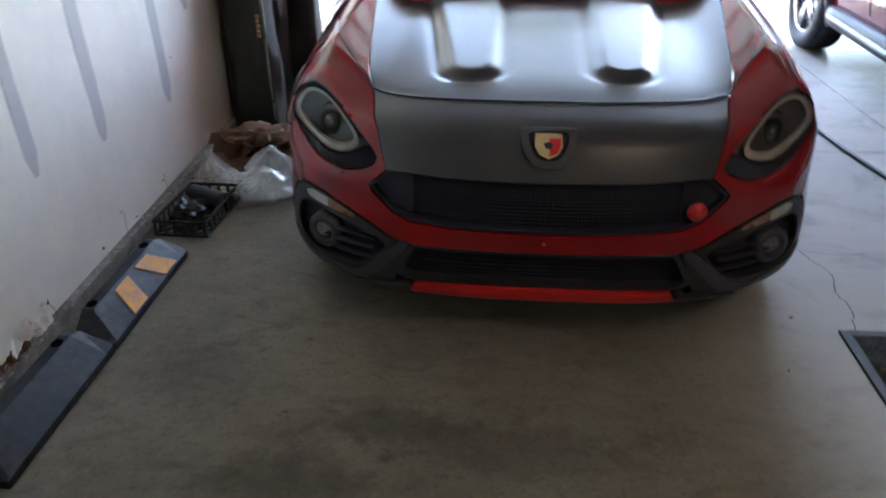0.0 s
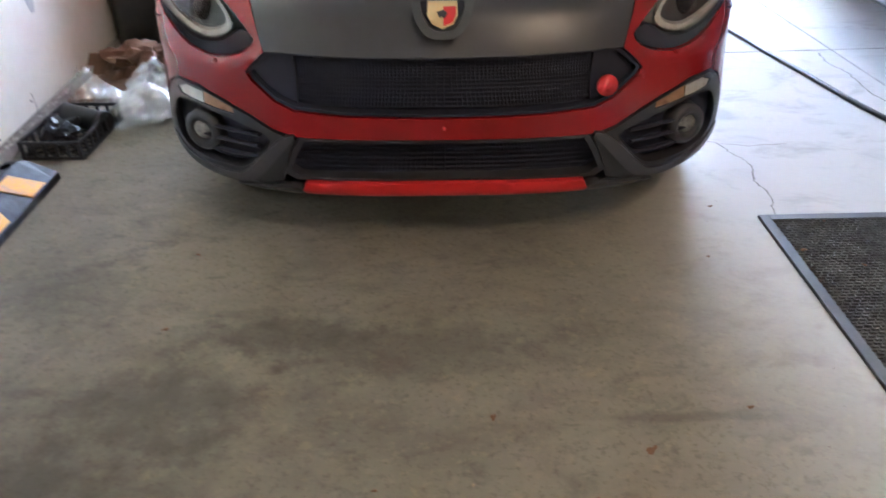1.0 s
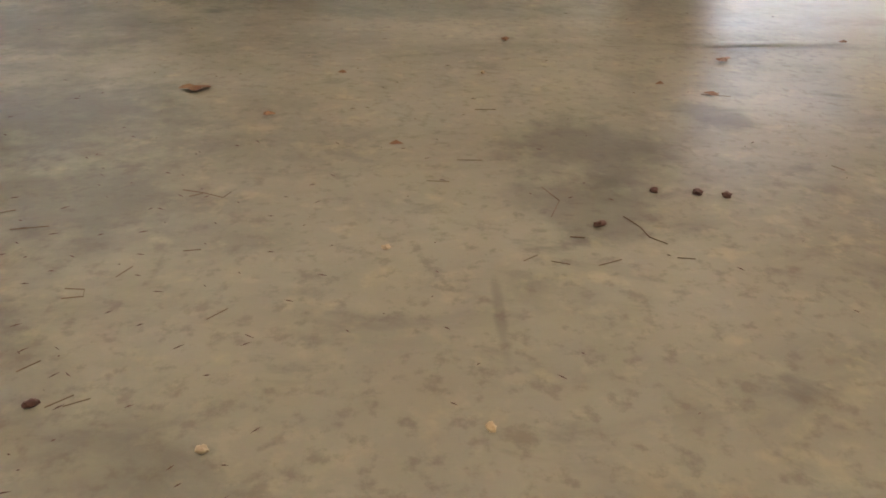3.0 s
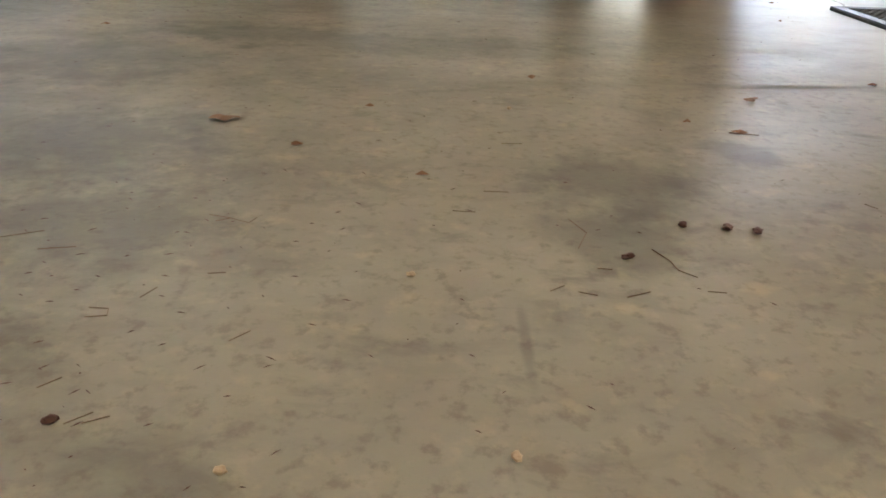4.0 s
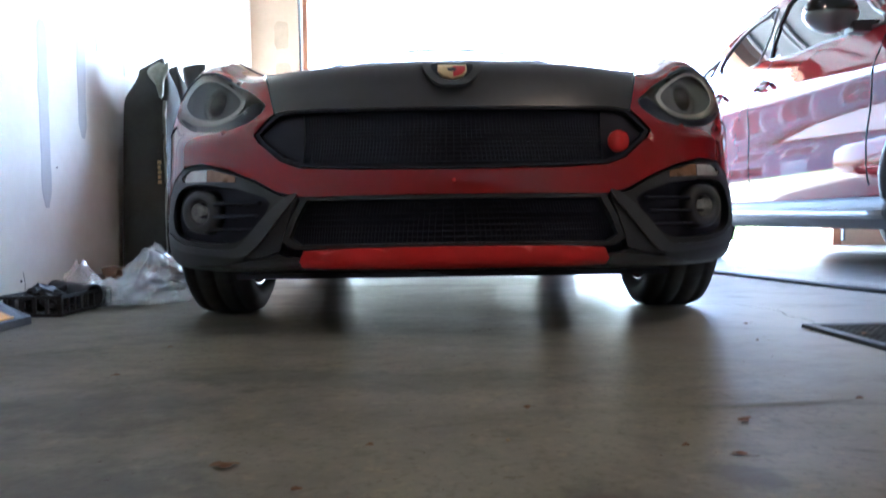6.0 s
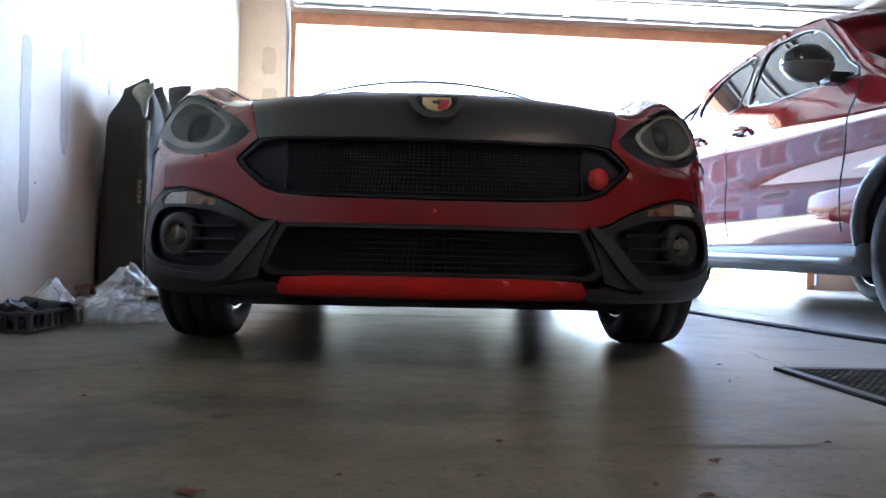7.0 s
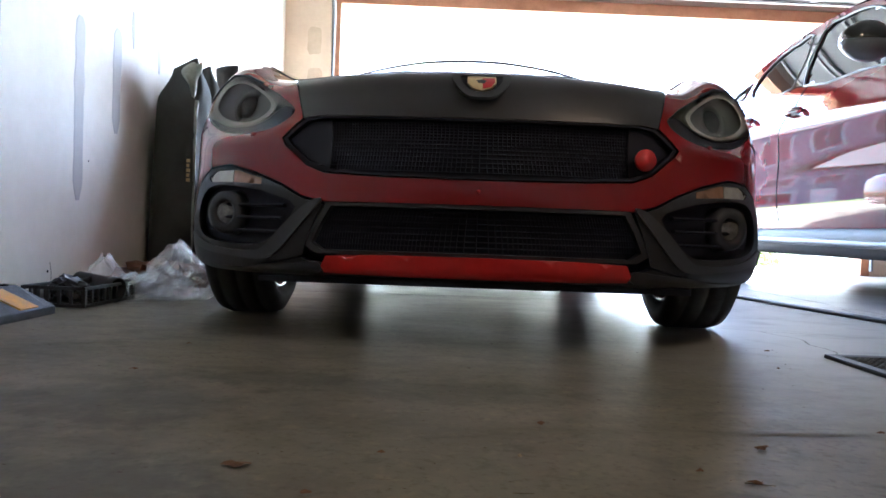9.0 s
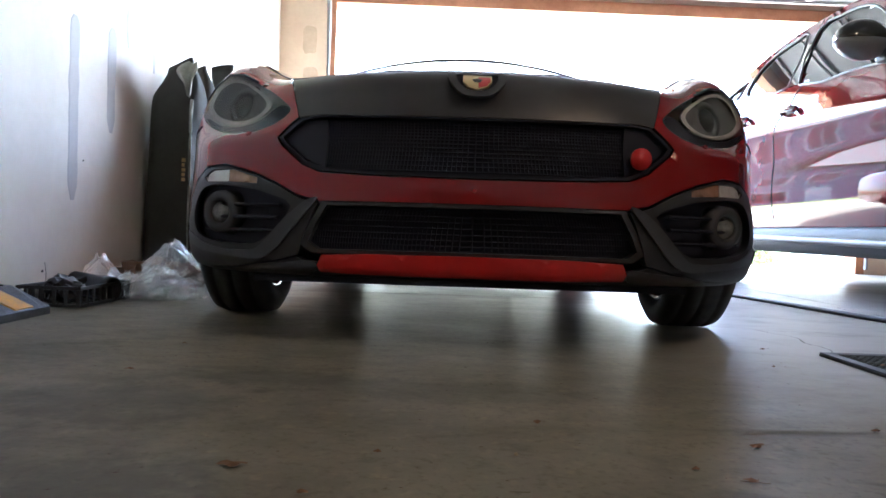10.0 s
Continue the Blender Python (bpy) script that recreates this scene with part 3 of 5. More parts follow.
def bar_field(name, loop, s_list, out, radius, uprights, parent, mat):
    for s in s_list:
        hw = half_width(loop, s)
        part(name, tube([skin(hw * q / 14, s, out) for q in range(-14, 15)], radius, 5), mat, parent)
    bm = bmesh.new()
    tmp = bpy.data.meshes.new("tmp")
    lo, hi = min(s_list), max(s_list)
    for k in range(-uprights, uprights + 1):
        p = k / uprights * max(half_width(loop, s) for s in s_list)
        ss = [lo + (hi - lo) * q / 8 for q in range(9)]
        ss = [s for s in ss if half_width(loop, s) > abs(p)]
        if len(ss) > 1:
            b2 = tube([skin(p, s, out + 0.002) for s in ss], radius * 0.7, 4)
            b2.to_mesh(tmp)
            b2.free()
            bm.from_mesh(tmp)
            tmp.clear_geometry()
    bpy.data.meshes.remove(tmp)
    tagged(part("grille_mesh", bm, mat, parent), kind="stuff")


bar_field("grille_bar", grille_in, [4.22 + 0.125 * i for i in range(14)], -0.034, 0.0028, 60, grille, M_MESH)
# side blanks of the grille
for sgn in (-1, 1):
    blank = [(sgn * x, s) for x, s in ((0.372, 5.96), (0.428, 5.88), (0.480, 5.12), (0.470, 4.92), (0.420, 4.46), (0.372, 4.26))]
    part("grille_blank", panel(front(blank), skin, 0.03, (), 0.01, SY, None, -0.022), M_MESH, grille, smooth=True)
# round red tow-hook cover
cx, cy, cz = skin(p_of(0.408, 4.72), 4.72, 0.006)
part("tow_cover", moved(disc(0.027, 0.016, 28, 0.003), pose(cx, cy, cz, 90, 0, 12)), M_LIP, roadster, "bright red round tow-hook cover", True)
# seam between bumper and wing, and the bonnet hinge gap
for sgn in (-1, 1):
    part("panel_gap", tube([skin(sgn * p, s, 0.0002) for p, s in rounded([(p_of(0.80, 6.2), 6.2), (p_of(0.845, 5.9), 5.9), (0.86, 5.85), (0.97, 6.0)], 4, False)], 0.003, 5), M_MESH, roadster, "dark panel gap")
    part("panel_gap", tube([skin(p_of(sgn * x, s), s, -0.0005) for x, s in rounded([(0.527, 10.16), (0.56, 10.75), (0.60, 11.05), (0.66, 11.45), (0.705, 12.1), (0.72, 12.9), (0.72, 13.9)], 5, False)], 0.003, 5), M_MESH, roadster, "dark panel gap")
part("panel_gap", tube([skin(p_of(x, s), s, 0.0) for x, s in rounded([(-0.52, 10.17), (-0.42, 10.045), (-0.25, 9.965), (0.0, 9.915), (0.25, 9.965), (0.42, 10.045), (0.52, 10.17)], 6, False)], 0.0042, 6), M_MESH, roadster, "dark bonnet gap")
# red dots of the bumper sensors and a small chip on the paint
for x, s in ((0.0, 3.74), (-0.59, 5.3), (0.60, 5.35)):
    cx, cy, cz = skin(p_of(x, s), s, 0.001)
    part("sensor", moved(disc(0.008 if x else 0.005, 0.006, 16, 0.001), pose(cx, cy, cz, 90, 0, 35 * x)), M_LIP if not x else M_RED, roadster, smooth=True)

# lower intake with its bars
intake = front(both([(0.0, 3.40), (0.25, 3.39), (0.375, 3.38), (0.43, 2.3), (0.40, 2.08), (0.0, 2.14)]))
intake_grille = part("lower_grille", panel(intake, skin, 0.03, (front(both([(0.0, 3.32), (0.25, 3.31), (0.362, 3.30), (0.41, 2.4), (0.385, 2.2), (0.0, 2.22)])),), 0.05, SY, None, -0.002), M_BLACK, roadster, "black lower intake", True)
bar_field("grille_bar", intake, [2.22 + 0.145 * i for i in range(8)], -0.048, 0.0032, 46, intake_grille, M_MESH)

# red lip and the black splitter below and beside it
lip = front([(-0.385, 1.5), (-0.372, 2.02), (-0.25, 2.1), (0.0, 2.12), (0.25, 2.1), (0.372, 2.02), (0.385, 1.5), (0.378, 0.92), (0.25, 0.78), (0.0, 0.73), (-0.25, 0.78), (-0.378, 0.92)])
part("lip", panel(lip, skin, 0.02, (), 0.03, SY, None, 0.014), M_LIP, roadster, "bright red front lip", True)
valance = front(both([(0.0, 0.9), (0.36, 0.95), (0.40, 1.55), (0.44, 1.9), (0.50, 1.6), (0.62, 0.9), (0.80, 0.62), (0.84, 0.12), (0.4, 0.02), (0.37, 0.40), (0.0, 0.36)]))
part("splitter", panel(valance, skin, 0.03, (), 0.05, SY, off_wheel, 0.0), M_BLACK, roadster, "black splitter under the bumper", True)
for sgn in (-1, 1):
    foot = [(sgn * x, s) for x, s in ((0.39, 1.7), (0.46, 1.62), (0.56, 1.3), (0.575, 0.9), (0.50, 0.5), (0.40, 0.75))]
    part("splitter_foot", panel(rounded(front(foot), 3), skin, 0.025, (), 0.04, SY, None, 0.016), M_DKGREY, roadster, smooth=True)

# cladding round the fog lamps, built for one side and then the other
for sgn in (-1, 1):
    def side(pairs):
        return front([(sgn * x, s) for x, s in pairs])

    outer_edge = side([(0.810, 2.9), (0.813, 2.40)]) + [(sgn * p, s) for p, s in ((0.99, 2.25), (0.99, 0.7))]
    edge = side([(0.385, 3.33), (0.44, 3.47), (0.50, 3.79), (0.57, 4.07), (0.66, 4.31), (0.732, 4.26), (0.780, 3.92), (0.803, 3.46)])
    pocket = rounded(side([(0.455, 3.25), (0.53, 3.58), (0.60, 3.72), (0.70, 3.80), (0.755, 3.60), (0.775, 3.0), (0.76, 2.55), (0.70, 2.32), (0.58, 2.26), (0.52, 2.5)]), 3)
    lampslot = side([(0.552, 3.80), (0.552, 3.98), (0.63, 4.20), (0.705, 4.22), (0.742, 4.02), (0.73, 3.88), (0.65, 3.86)])
    cl = part("bumper_cladding", panel(edge + outer_edge + side([(0.79, 0.62), (0.62, 0.98), (0.50, 1.68), (0.435, 2.0), (0.425, 2.4)]), skin, 0.022, (pocket, lampslot), 0.056, SY, off_wheel, 0.003),
              M_BLACK, roadster, "black plastic bumper corner", True)
    # raised grey blade along the pocket
    blade = rounded(side([(0.385, 3.43), (0.415, 3.40), (0.470, 2.95), (0.535, 2.28), (0.575, 2.08), (0.66, 2.10), (0.735, 2.26), (0.795, 2.55), (0.803, 2.4), (0.75, 2.02), (0.66, 1.84), (0.555, 1.72), (0.505, 2.05), (0.435, 2.85)]), 3)
    part("bumper_blade", panel(blade, skin, 0.02, (), 0.03, SY, None, 0.014), M_DKGREY, cl, "grey angular blade", True)
    part("pocket_back", panel(pocket, skin, 0.03, (), 0, SY, None, -0.05), M_MESH, cl, smooth=True)
    for s in (2.62, 2.95, 3.28):
        hi = [p for p, _ in pocket]
        a, b = min(abs(p) for p in hi) + 0.03, max(abs(p) for p in hi) - 0.09
        part("slat", tube([skin(sgn * (a + (b - a) * q / 8), s, -0.018) for q in range(9)], 0.010, 6, flat=0.5), M_MESH, cl)
    # fog lamp with its ring
    fx, fs = sgn * 0.662, 3.07
    c = Vector(skin(p_of(fx, fs), fs, -0.012))
    turn = pose(0, 0, 0, 0, 0, sgn * 22)
    fog = part("fog_lamp", moved(lathe([(-0.012, 0.030), (-0.016, 0.040), (-0.010, 0.056), (0.030, 0.060), (0.040, 0.030), (-0.012, 0.030)], 32), Matrix.Translation(c) @ turn @ pose(0, 0, 0, 0, 0, 90)), M_BLACK, roadster, "round fog lamp in a black ring", True)
    bm = bmesh.new()
    bmesh.ops.create_uvsphere(bm, u_segments=24, v_segments=12, radius=0.034)
    part("lens", moved(bm, Matrix.Translation(c + Vector((0, 0.012, 0))) @ Matrix.Diagonal((1, 0.45, 1, 1))), M_FOGLENS, fog, "clear fog lamp lens", True)
    # turn signal: amber inboard, clear outboard
    part("turn_signal", panel(side([(0.555, 3.81), (0.555, 3.97), (0.63, 4.19), (0.645, 4.195), (0.645, 3.87)]), skin, 0.015, (), 0.01, SY, None, -0.002), M_AMBER, roadster, "amber and clear turn signal", True)
    part("side_marker", panel(side([(0.647, 3.87), (0.647, 4.195), (0.703, 4.205), (0.738, 4.02), (0.727, 3.89)]), skin, 0.015, (), 0.01, SY, None, -0.002), M_WHITELENS, roadster, "clear marker lens", True)

    # headlamp
    lp = lamp_r if sgn > 0 else lamp_l
    head = part("headlamp", panel(lp, skin, 0.025, (), 0, SY, None, -0.075), M_HOUSING, roadster, "headlamp with projector and pale light band", True)
    lens = part("lens", panel([(sum(q[0] for q in lp) / len(lp) * 0.02 + 0.98 * p, 6.9 * 0.015 + 0.985 * s) for p, s in lp], skin, 0.02, (), 0.004, SY, None, -0.002), M_GLASS, head, "clear headlamp glass", True)
    lens.visible_shadow = False
    cp = Vector(skin(p_of(sgn * 0.637, 6.78), 6.78, -0.052))
    bm = bmesh.new()
    bmesh.ops.create_uvsphere(bm, u_segments=28, v_segments=14, radius=0.036)
    part("projector", moved(bm, Matrix.Translation(cp)), M_GLOSSBLACK, head, "glossy projector lens", True)
    part("projector_ring", moved(lathe([(-0.014, 0.036), (-0.014, 0.056), (0.02, 0.062), (0.02, 0.040), (-0.014, 0.036)], 32), Matrix.Translation(cp + Vector((0, 0.01, 0))) @ turn @ pose(0, 0, 0, 0, 0, 90)), M_BEZEL, head, "dark projector ring", True)
    ring_mid = [(0.778, 7.2), (0.742, 7.92), (0.66, 7.92), (0.582, 7.5), (0.545, 6.85), (0.575, 6.22), (0.645, 5.95), (0.735, 6.35)]
    mx_, ms_ = sum(q[0] for q in ring_mid) / 8, sum(q[1] for q in ring_mid) / 8
    grown = [rounded(side([(mx_ + (x - mx_) * k, ms_ + (s - ms_) * k) for x, s in ring_mid]), 4) for k in (1.05, 0.89)]
    part("light_band", panel(grown[0], skin, 0.02, (grown[1],), 0.03, SY, None, -0.022), M_RING, head, "pale grey light ring", True)
    part("bezel", panel(grown[1], skin, 0.02, (), 0, SY, None, -0.048), M_BEZEL, head, "dark inner bezel", True)
    trim_low = [(0.480, 6.52), (0.494, 6.05), (0.536, 5.66), (0.60, 5.44), (0.68, 5.56), (0.748, 6.0), (0.785, 6.55), (0.765, 6.42), (0.72, 6.0), (0.645, 5.76), (0.575, 5.98), (0.535, 6.45), (0.505, 6.75)]
    part("lower_trim", panel(rounded(side(trim_low), 2), skin, 0.02, (), 0.02, SY, None, -0.010), M_MESH, head, "dark strip under the headlamp", True)
    part("side_reflector", panel(side([(0.797, 6.95), (0.800, 7.4), (0.789, 7.9), (0.768, 8.2), (0.772, 7.9), (0.784, 7.5), (0.786, 7.1)]), skin, 0.012, (), 0.01, SY, None, -0.02), M_AMBER, head, "amber reflector", True)
    part("eyelid", tube([skin(p, s, 0.001) for p, s in side([(0.796, 7.98), (0.765, 8.4), (0.715, 8.48), (0.66, 8.34), (0.60, 8.11)])], 0.0035, 6), M_MESH, head, "dark gap over the lamp", True)

# the badge: a grey bezel, a dark well and a plain two-coloured shield
def cup(p, s, out=0.0):
    """The badge's seat, tipped back: its lower lip stands proud of the nose."""
    return skin(p, s, out + 0.030 * max(0.0, min(1.2, (8.6 - s) / 1.5)))


def shield(pairs):
    return front([(x * 0.98, 7.88 + (s - 7.85) * 0.98) for x, s in pairs])


bez_in = [(p * 0.74, 7.88 + (s - 7.88) * 0.76) for p, s in BADGE]
part("badge_bezel", panel([(p * 1.12, 7.88 + (s - 7.88) * 1.1) for p, s in BADGE], cup, 0.008, (bez_in,), 0.040, SY, None, 0.006), M_CLAD, nose_panel, "grey badge surround", True)
part("badge_well", panel(BADGE, skin, 0.01, (), 0, SY, None, -0.004), M_MESH, nose_panel, smooth=True)
SHIELD = shield([(-0.036, 8.36), (0.036, 8.36), (0.037, 7.75), (0.026, 7.42), (0.0, 7.24), (-0.026, 7.42), (-0.037, 7.75)])
badge = part("badge", panel(SHIELD, cup, 0.008, (), 0.024, SY, None, 0.001), M_GOLD, nose_panel, "shield badge with gold and red halves", True)
for pts, mm in (([(-0.033, 8.12), (-0.002, 8.12), (-0.002, 7.35), (-0.024, 7.48), (-0.033, 7.78)], M_GOLD), ([(0.002, 8.12), (0.033, 8.12), (0.033, 7.78), (0.024, 7.48), (0.002, 7.35)], M_LIP),
                ([(-0.033, 8.30), (0.033, 8.30), (0.033, 8.17), (-0.033, 8.17)], M_GOLD), ([(-0.014, 7.9), (0.002, 7.98), (0.012, 7.86), (0.006, 7.66), (-0.002, 7.7), (-0.008, 7.68)], M_BLACK)):
    part("badge_field", panel(shield(pts), cup, 0.008, (), 0.003, SY, None, 0.0035 if mm is not M_BLACK else 0.005), mm, badge)

# wheels
def wheel(name, x, y, r, width, rim_r, parent, spokes=5, face=1):
    w = width / 2
    hub = new(name)
    hub.parent, hub.location = parent, (x, y, r)
    tyre = [(-w * 0.78, rim_r), (-w, rim_r + 0.03), (-w, r - 0.035), (-w * 0.86, r - 0.008), (-w * 0.62, r), (-w * 0.58, r - 0.007), (-w * 0.5, r - 0.007), (-w * 0.46, r), (-w * 0.06, r),
            (-w * 0.03, r - 0.008), (w * 0.03, r - 0.008), (w * 0.06, r), (w * 0.46, r), (w * 0.5, r - 0.007), (w * 0.58, r - 0.007), (w * 0.62, r), (w * 0.86, r - 0.008), (w, r - 0.035), (w, rim_r + 0.03),
            (w * 0.78, rim_r), (-w * 0.78, rim_r)]
    part("tyre", lathe(tyre, 72), M_TYRE, hub, "black tyre with tread grooves", True)
    rim = part("rim", lathe([(-w * 0.8, rim_r + 0.004), (-w * 0.86, rim_r - 0.004), (-w * 0.7, rim_r - 0.018), (w * 0.7, rim_r - 0.022), (w * 0.86, rim_r - 0.004), (w * 0.8, rim_r + 0.004)], 56), M_ALLOY, hub, "silver alloy rim", True)
    for i in range(spokes):
        for da in (-0.11, 0.11):
            t = 2 * math.pi * i / spokes
            pts = [(face * w * 0.62, 0.05 * math.cos(t + da * 2), 0.05 * math.sin(t + da * 2)), (face * w * 0.72, rim_r * 0.55 * math.cos(t + da), rim_r * 0.55 * math.sin(t + da)),
                   (face * w * 0.74, (rim_r - 0.012) * math.cos(t + da * 1.4), (rim_r - 0.012) * math.sin(t + da * 1.4))]
            part("spoke", tube(pts, 0.017, 6), M_ALLOY, rim, smooth=True)
    part("hub_cap", moved(disc(0.062, 0.03, 24, 0.005), pose(face * w * 0.62, 0, 0, 0, 90, 0)), M_ALLOY, rim, smooth=True)
    part("brake_disc", moved(lathe([(-0.012, 0.05), (-0.012, rim_r * 0.74), (0.012, rim_r * 0.74), (0.012, 0.05), (-0.012, 0.05)], 40), pose(-face * 0.01, 0, 0)), M_ALLOY, hub, "steel brake disc", True)
    return hub


def wing_x(y):
    """The wing's half-width at a distance y behind the nose."""
    c = min(1.0, max(0.0, (Y_SIDE - y) / (Y_SIDE - 0.008)))
    return 0.882 * (1 - c ** 2.6) ** (1 / 2.6)


for sx in (-1, 1):
    wheel("wheel", sx * TRACK, WHEEL_Y, WHEEL_R, 0.212, 0.216, roadster, 5, sx)
    wheel("wheel", sx * TRACK, REAR_Y, WHEEL_R, 0.205, 0.216, roadster, 5, sx)
    for wy in (WHEEL_Y, REAR_Y):
        arc = [(sx * (wing_x(y) - 0.018), y, z) for y, z in ((wy + 0.350 * math.cos(t), WHEEL_R + 0.350 * math.sin(t)) for t in (math.radians(-4 + 188 * i / 28) for i in range(29)))]
        part("arch_trim", tube(arc, 0.011, 6), M_BLACK, roadster, smooth=True)
        liner = [[(sx * min(x, wing_x(wy + r * math.cos(t)) - 0.02), wy + r * math.cos(t), WHEEL_R + r * math.sin(t)) for x, r in ((0.86, 0.352), (0.60, 0.352), (0.60, 0.364), (0.86, 0.364))] for t in (math.radians(-12 + 204 * i / 20) for i in range(21))]
        part("wheel_well", loft(liner), M_MESH, roadster, "dark wheel arch liner", True)


# rear body, screen and hood
def rear_section(y, w, z0, z1, belt):
    pts = [(w * 0.86, z0), (w * 0.97, z0 + 0.1), (w, z0 + 0.3), (w * 0.99, belt - 0.08), (w * 0.92, belt), (w * 0.75, z1), (w * 0.35, z1 + 0.012), (0, z1 + 0.016)]
    return [(x, y, z) for x, z in pts] + [(-x, y, z) for x, z in reversed(pts[:-1])]


secs = [rear_section(*r) for r in ((1.20, 0.868, 0.115, 0.86, 0.80), (1.7, 0.862, 0.105, 0.88, 0.84), (2.3, 0.862, 0.105, 0.88, 0.85), (2.9, 0.87, 0.11, 0.92, 0.87), (3.4, 0.868, 0.17, 0.93, 0.88),
                                   (3.8, 0.83, 0.24, 0.91, 0.85), (4.0, 0.74, 0.32, 0.87, 0.78), (4.06, 0.62, 0.42, 0.78, 0.70))]
part("rear_body", loft(secs), M_RED, roadster, "red doors and rear body", True)
part("floor_pan", boxes((-0.58, 0.20, 0.156, 0.58, 4.0, 0.172), (-0.60, 1.23, 0.122, 0.60, 2.80, 0.149)), M_MESH, roadster, "dark underbody")
# unseen subframe and muffler, added to block light passing under the car
part("subframe_blocker", boxes((-0.58, 2.98, 0.135, 0.58, 3.06, 0.20), (-0.58, 3.22, 0.135, 0.58, 3.30, 0.20), (-0.16, 3.061, 0.125, 0.16, 3.219, 0.24), bevel=0.012), M_MESH, roadster, "added unseen rear subframe that blocks light under the car")
part("muffler", moved(lathe([(-0.50, 0.0), (-0.50, 0.085), (-0.46, 0.105), (0.46, 0.105), (0.50, 0.085), (0.50, 0.0)], 28), pose(0, 3.74, 0.245)), M_BLACK, roadster, "added unseen muffler that blocks light under the car", True)
part("exhaust", tube([(0.25, 1.4, 0.10), (0.25, 2.6, 0.10), (0.30, 3.50, 0.16), (0.38, 3.62, 0.24)], 0.028, 10), M_ALLOY, roadster, smooth=True)


def screen_pt(u, v, out=0.0):
    x = u * (0.69 - 0.10 * v)
    return (x, 1.22 + 0.62 * v + 0.16 * (u * u) - out, 0.885 + 0.248 * v - 0.055 * v * u * u - 0.02 * (1 - v) * u * u + out)


screen = part("windscreen", panel([(-1, 0), (1, 0), (1, 1), (-1, 1)], screen_pt, 0.1), M_SCREEN, roadster, "windscreen glass", True)
screen.visible_shadow = False
rim_pts = [screen_pt(-1, v / 8) for v in range(8)] + [screen_pt(-1 + u / 8, 1) for u in range(17)] + [screen_pt(1, 1 - v / 8) for v in range(1, 9)]
# frame lightened to silver: the glare behind it is put into the colour
part("windscreen_frame", tube(rim_pts, 0.011, 8), M_SILVER, roadster, "windscreen frame in silver, with sky glare in its colour", True)
fold = [[(x * 0.56, y, 0.88 + h * (1 - 0.25 * x * x)) for x in (q / 8 for q in range(-8, 9))] + [(0.56, y, 0.87), (-0.56, y, 0.87)] for y, h in ((2.72, 0.01), (2.80, 0.03), (2.95, 0.04), (3.12, 0.03), (3.2, 0.01))]
part("folded_top", loft(fold), M_CLOTH, roadster, "black cloth top folded behind the seats", True)
for sx in (-1, 1):
    m = part("mirror", moved(lathe([(0.0, 0.01), (0.02, 0.05), (0.07, 0.06), (0.11, 0.045), (0.125, 0.0)], 20), pose(sx * 0.90, 1.66, 0.925, 0, 0, 90) @ Matrix.Diagonal((1, 1.3, 1, 1))), M_RED, roadster, "red door mirror", True)
    part("mirror_arm", tube([(sx * 0.80, 1.72, 0.86), (sx * 0.87, 1.69, 0.905)], 0.018, 8), M_BLACK, m)


# ---- the tall burgundy car ----
suv = holder("family_car", Matrix(), "tall burgundy five-door car with grey sill cladding", "car")
SUV_X, SUV_W = 1.90, 1.86
SUV_WHEELS = (1.00, 3.86)
ROOF = [(0.05, 0.72), (0.14, 0.93), (0.40, 1.02), (0.95, 1.15), (1.2, 1.21), (1.45, 1.27), (1.62, 1.38), (1.86, 1.535), (2.1, 1.685), (2.3, 1.75), (2.6, 1.768), (2.9, 1.76), (3.25, 1.738), (3.6, 1.66), (4.0, 1.52), (4.3, 1.36), (4.55, 1.10), (4.64, 0.85)]


def along(table, y):
    if y <= table[0][0]:
        return table[0][1]
    for (a, u), (b, v) in zip(table, table[1:]):
        if y <= b:
            return u + (v - u) * (y - a) / (b - a)
    return table[-1][1]


def roof_z(y):
    return sum(along(ROOF, y + d) for d in (-0.12, -0.06, 0, 0.06, 0.12)) / 5


def belt_z(y):
    return min(1.135 + 0.085 * (y - 1.5), roof_z(y) - 0.03)


def flank(y, z, out=0.0):
    """A point on the flank that faces the roadster."""
    x = SUV_X
    b = belt_z(y)
    x += 0.15 * max(0.0, min(z, b - 0.06) - 1.0)
    x += 0.042 * ((min(z, 1.0) - 0.70) / 0.34) ** 2
    x -= 0.018 * math.exp(-(((z - 0.98 - 0.03 * (y - 2)) / 0.07) ** 2)) - 0.012 * math.exp(-(((z - 0.78) / 0.1) ** 2))
    x -= 0.006 * math.exp(-(((z - 0.50) / 0.06) ** 2))
    if z > b - 0.06:
        d = z - b + 0.06
        x += 0.46 * d - 0.10 * math.exp(-d * 9) * d
    if y < 0.9:
        x += 0.42 * (0.9 - y) ** 2
    if y > 3.9:
        x += 0.35 * (y - 3.9) ** 2
    return (x - out, y, z)


def off_suv_wheel(x, y, z):
    return all((y - w) ** 2 + (z - 0.35) ** 2 > 0.405 ** 2 for w in SUV_WHEELS)


def top_line(y):
    return roof_z(y) - 0.075


lower = [(y, 0.375) for y in (0.08, 1.5, 3.0, 4.6)] + [(4.62, 0.7)] + [(y, top_line(y)) for y in (4.5, 4.3, 4.1, 3.8, 3.4, 3.0, 2.6, 2.2, 1.9, 1.6, 1.3, 1.0, 0.7, 0.4, 0.2, 0.1)]
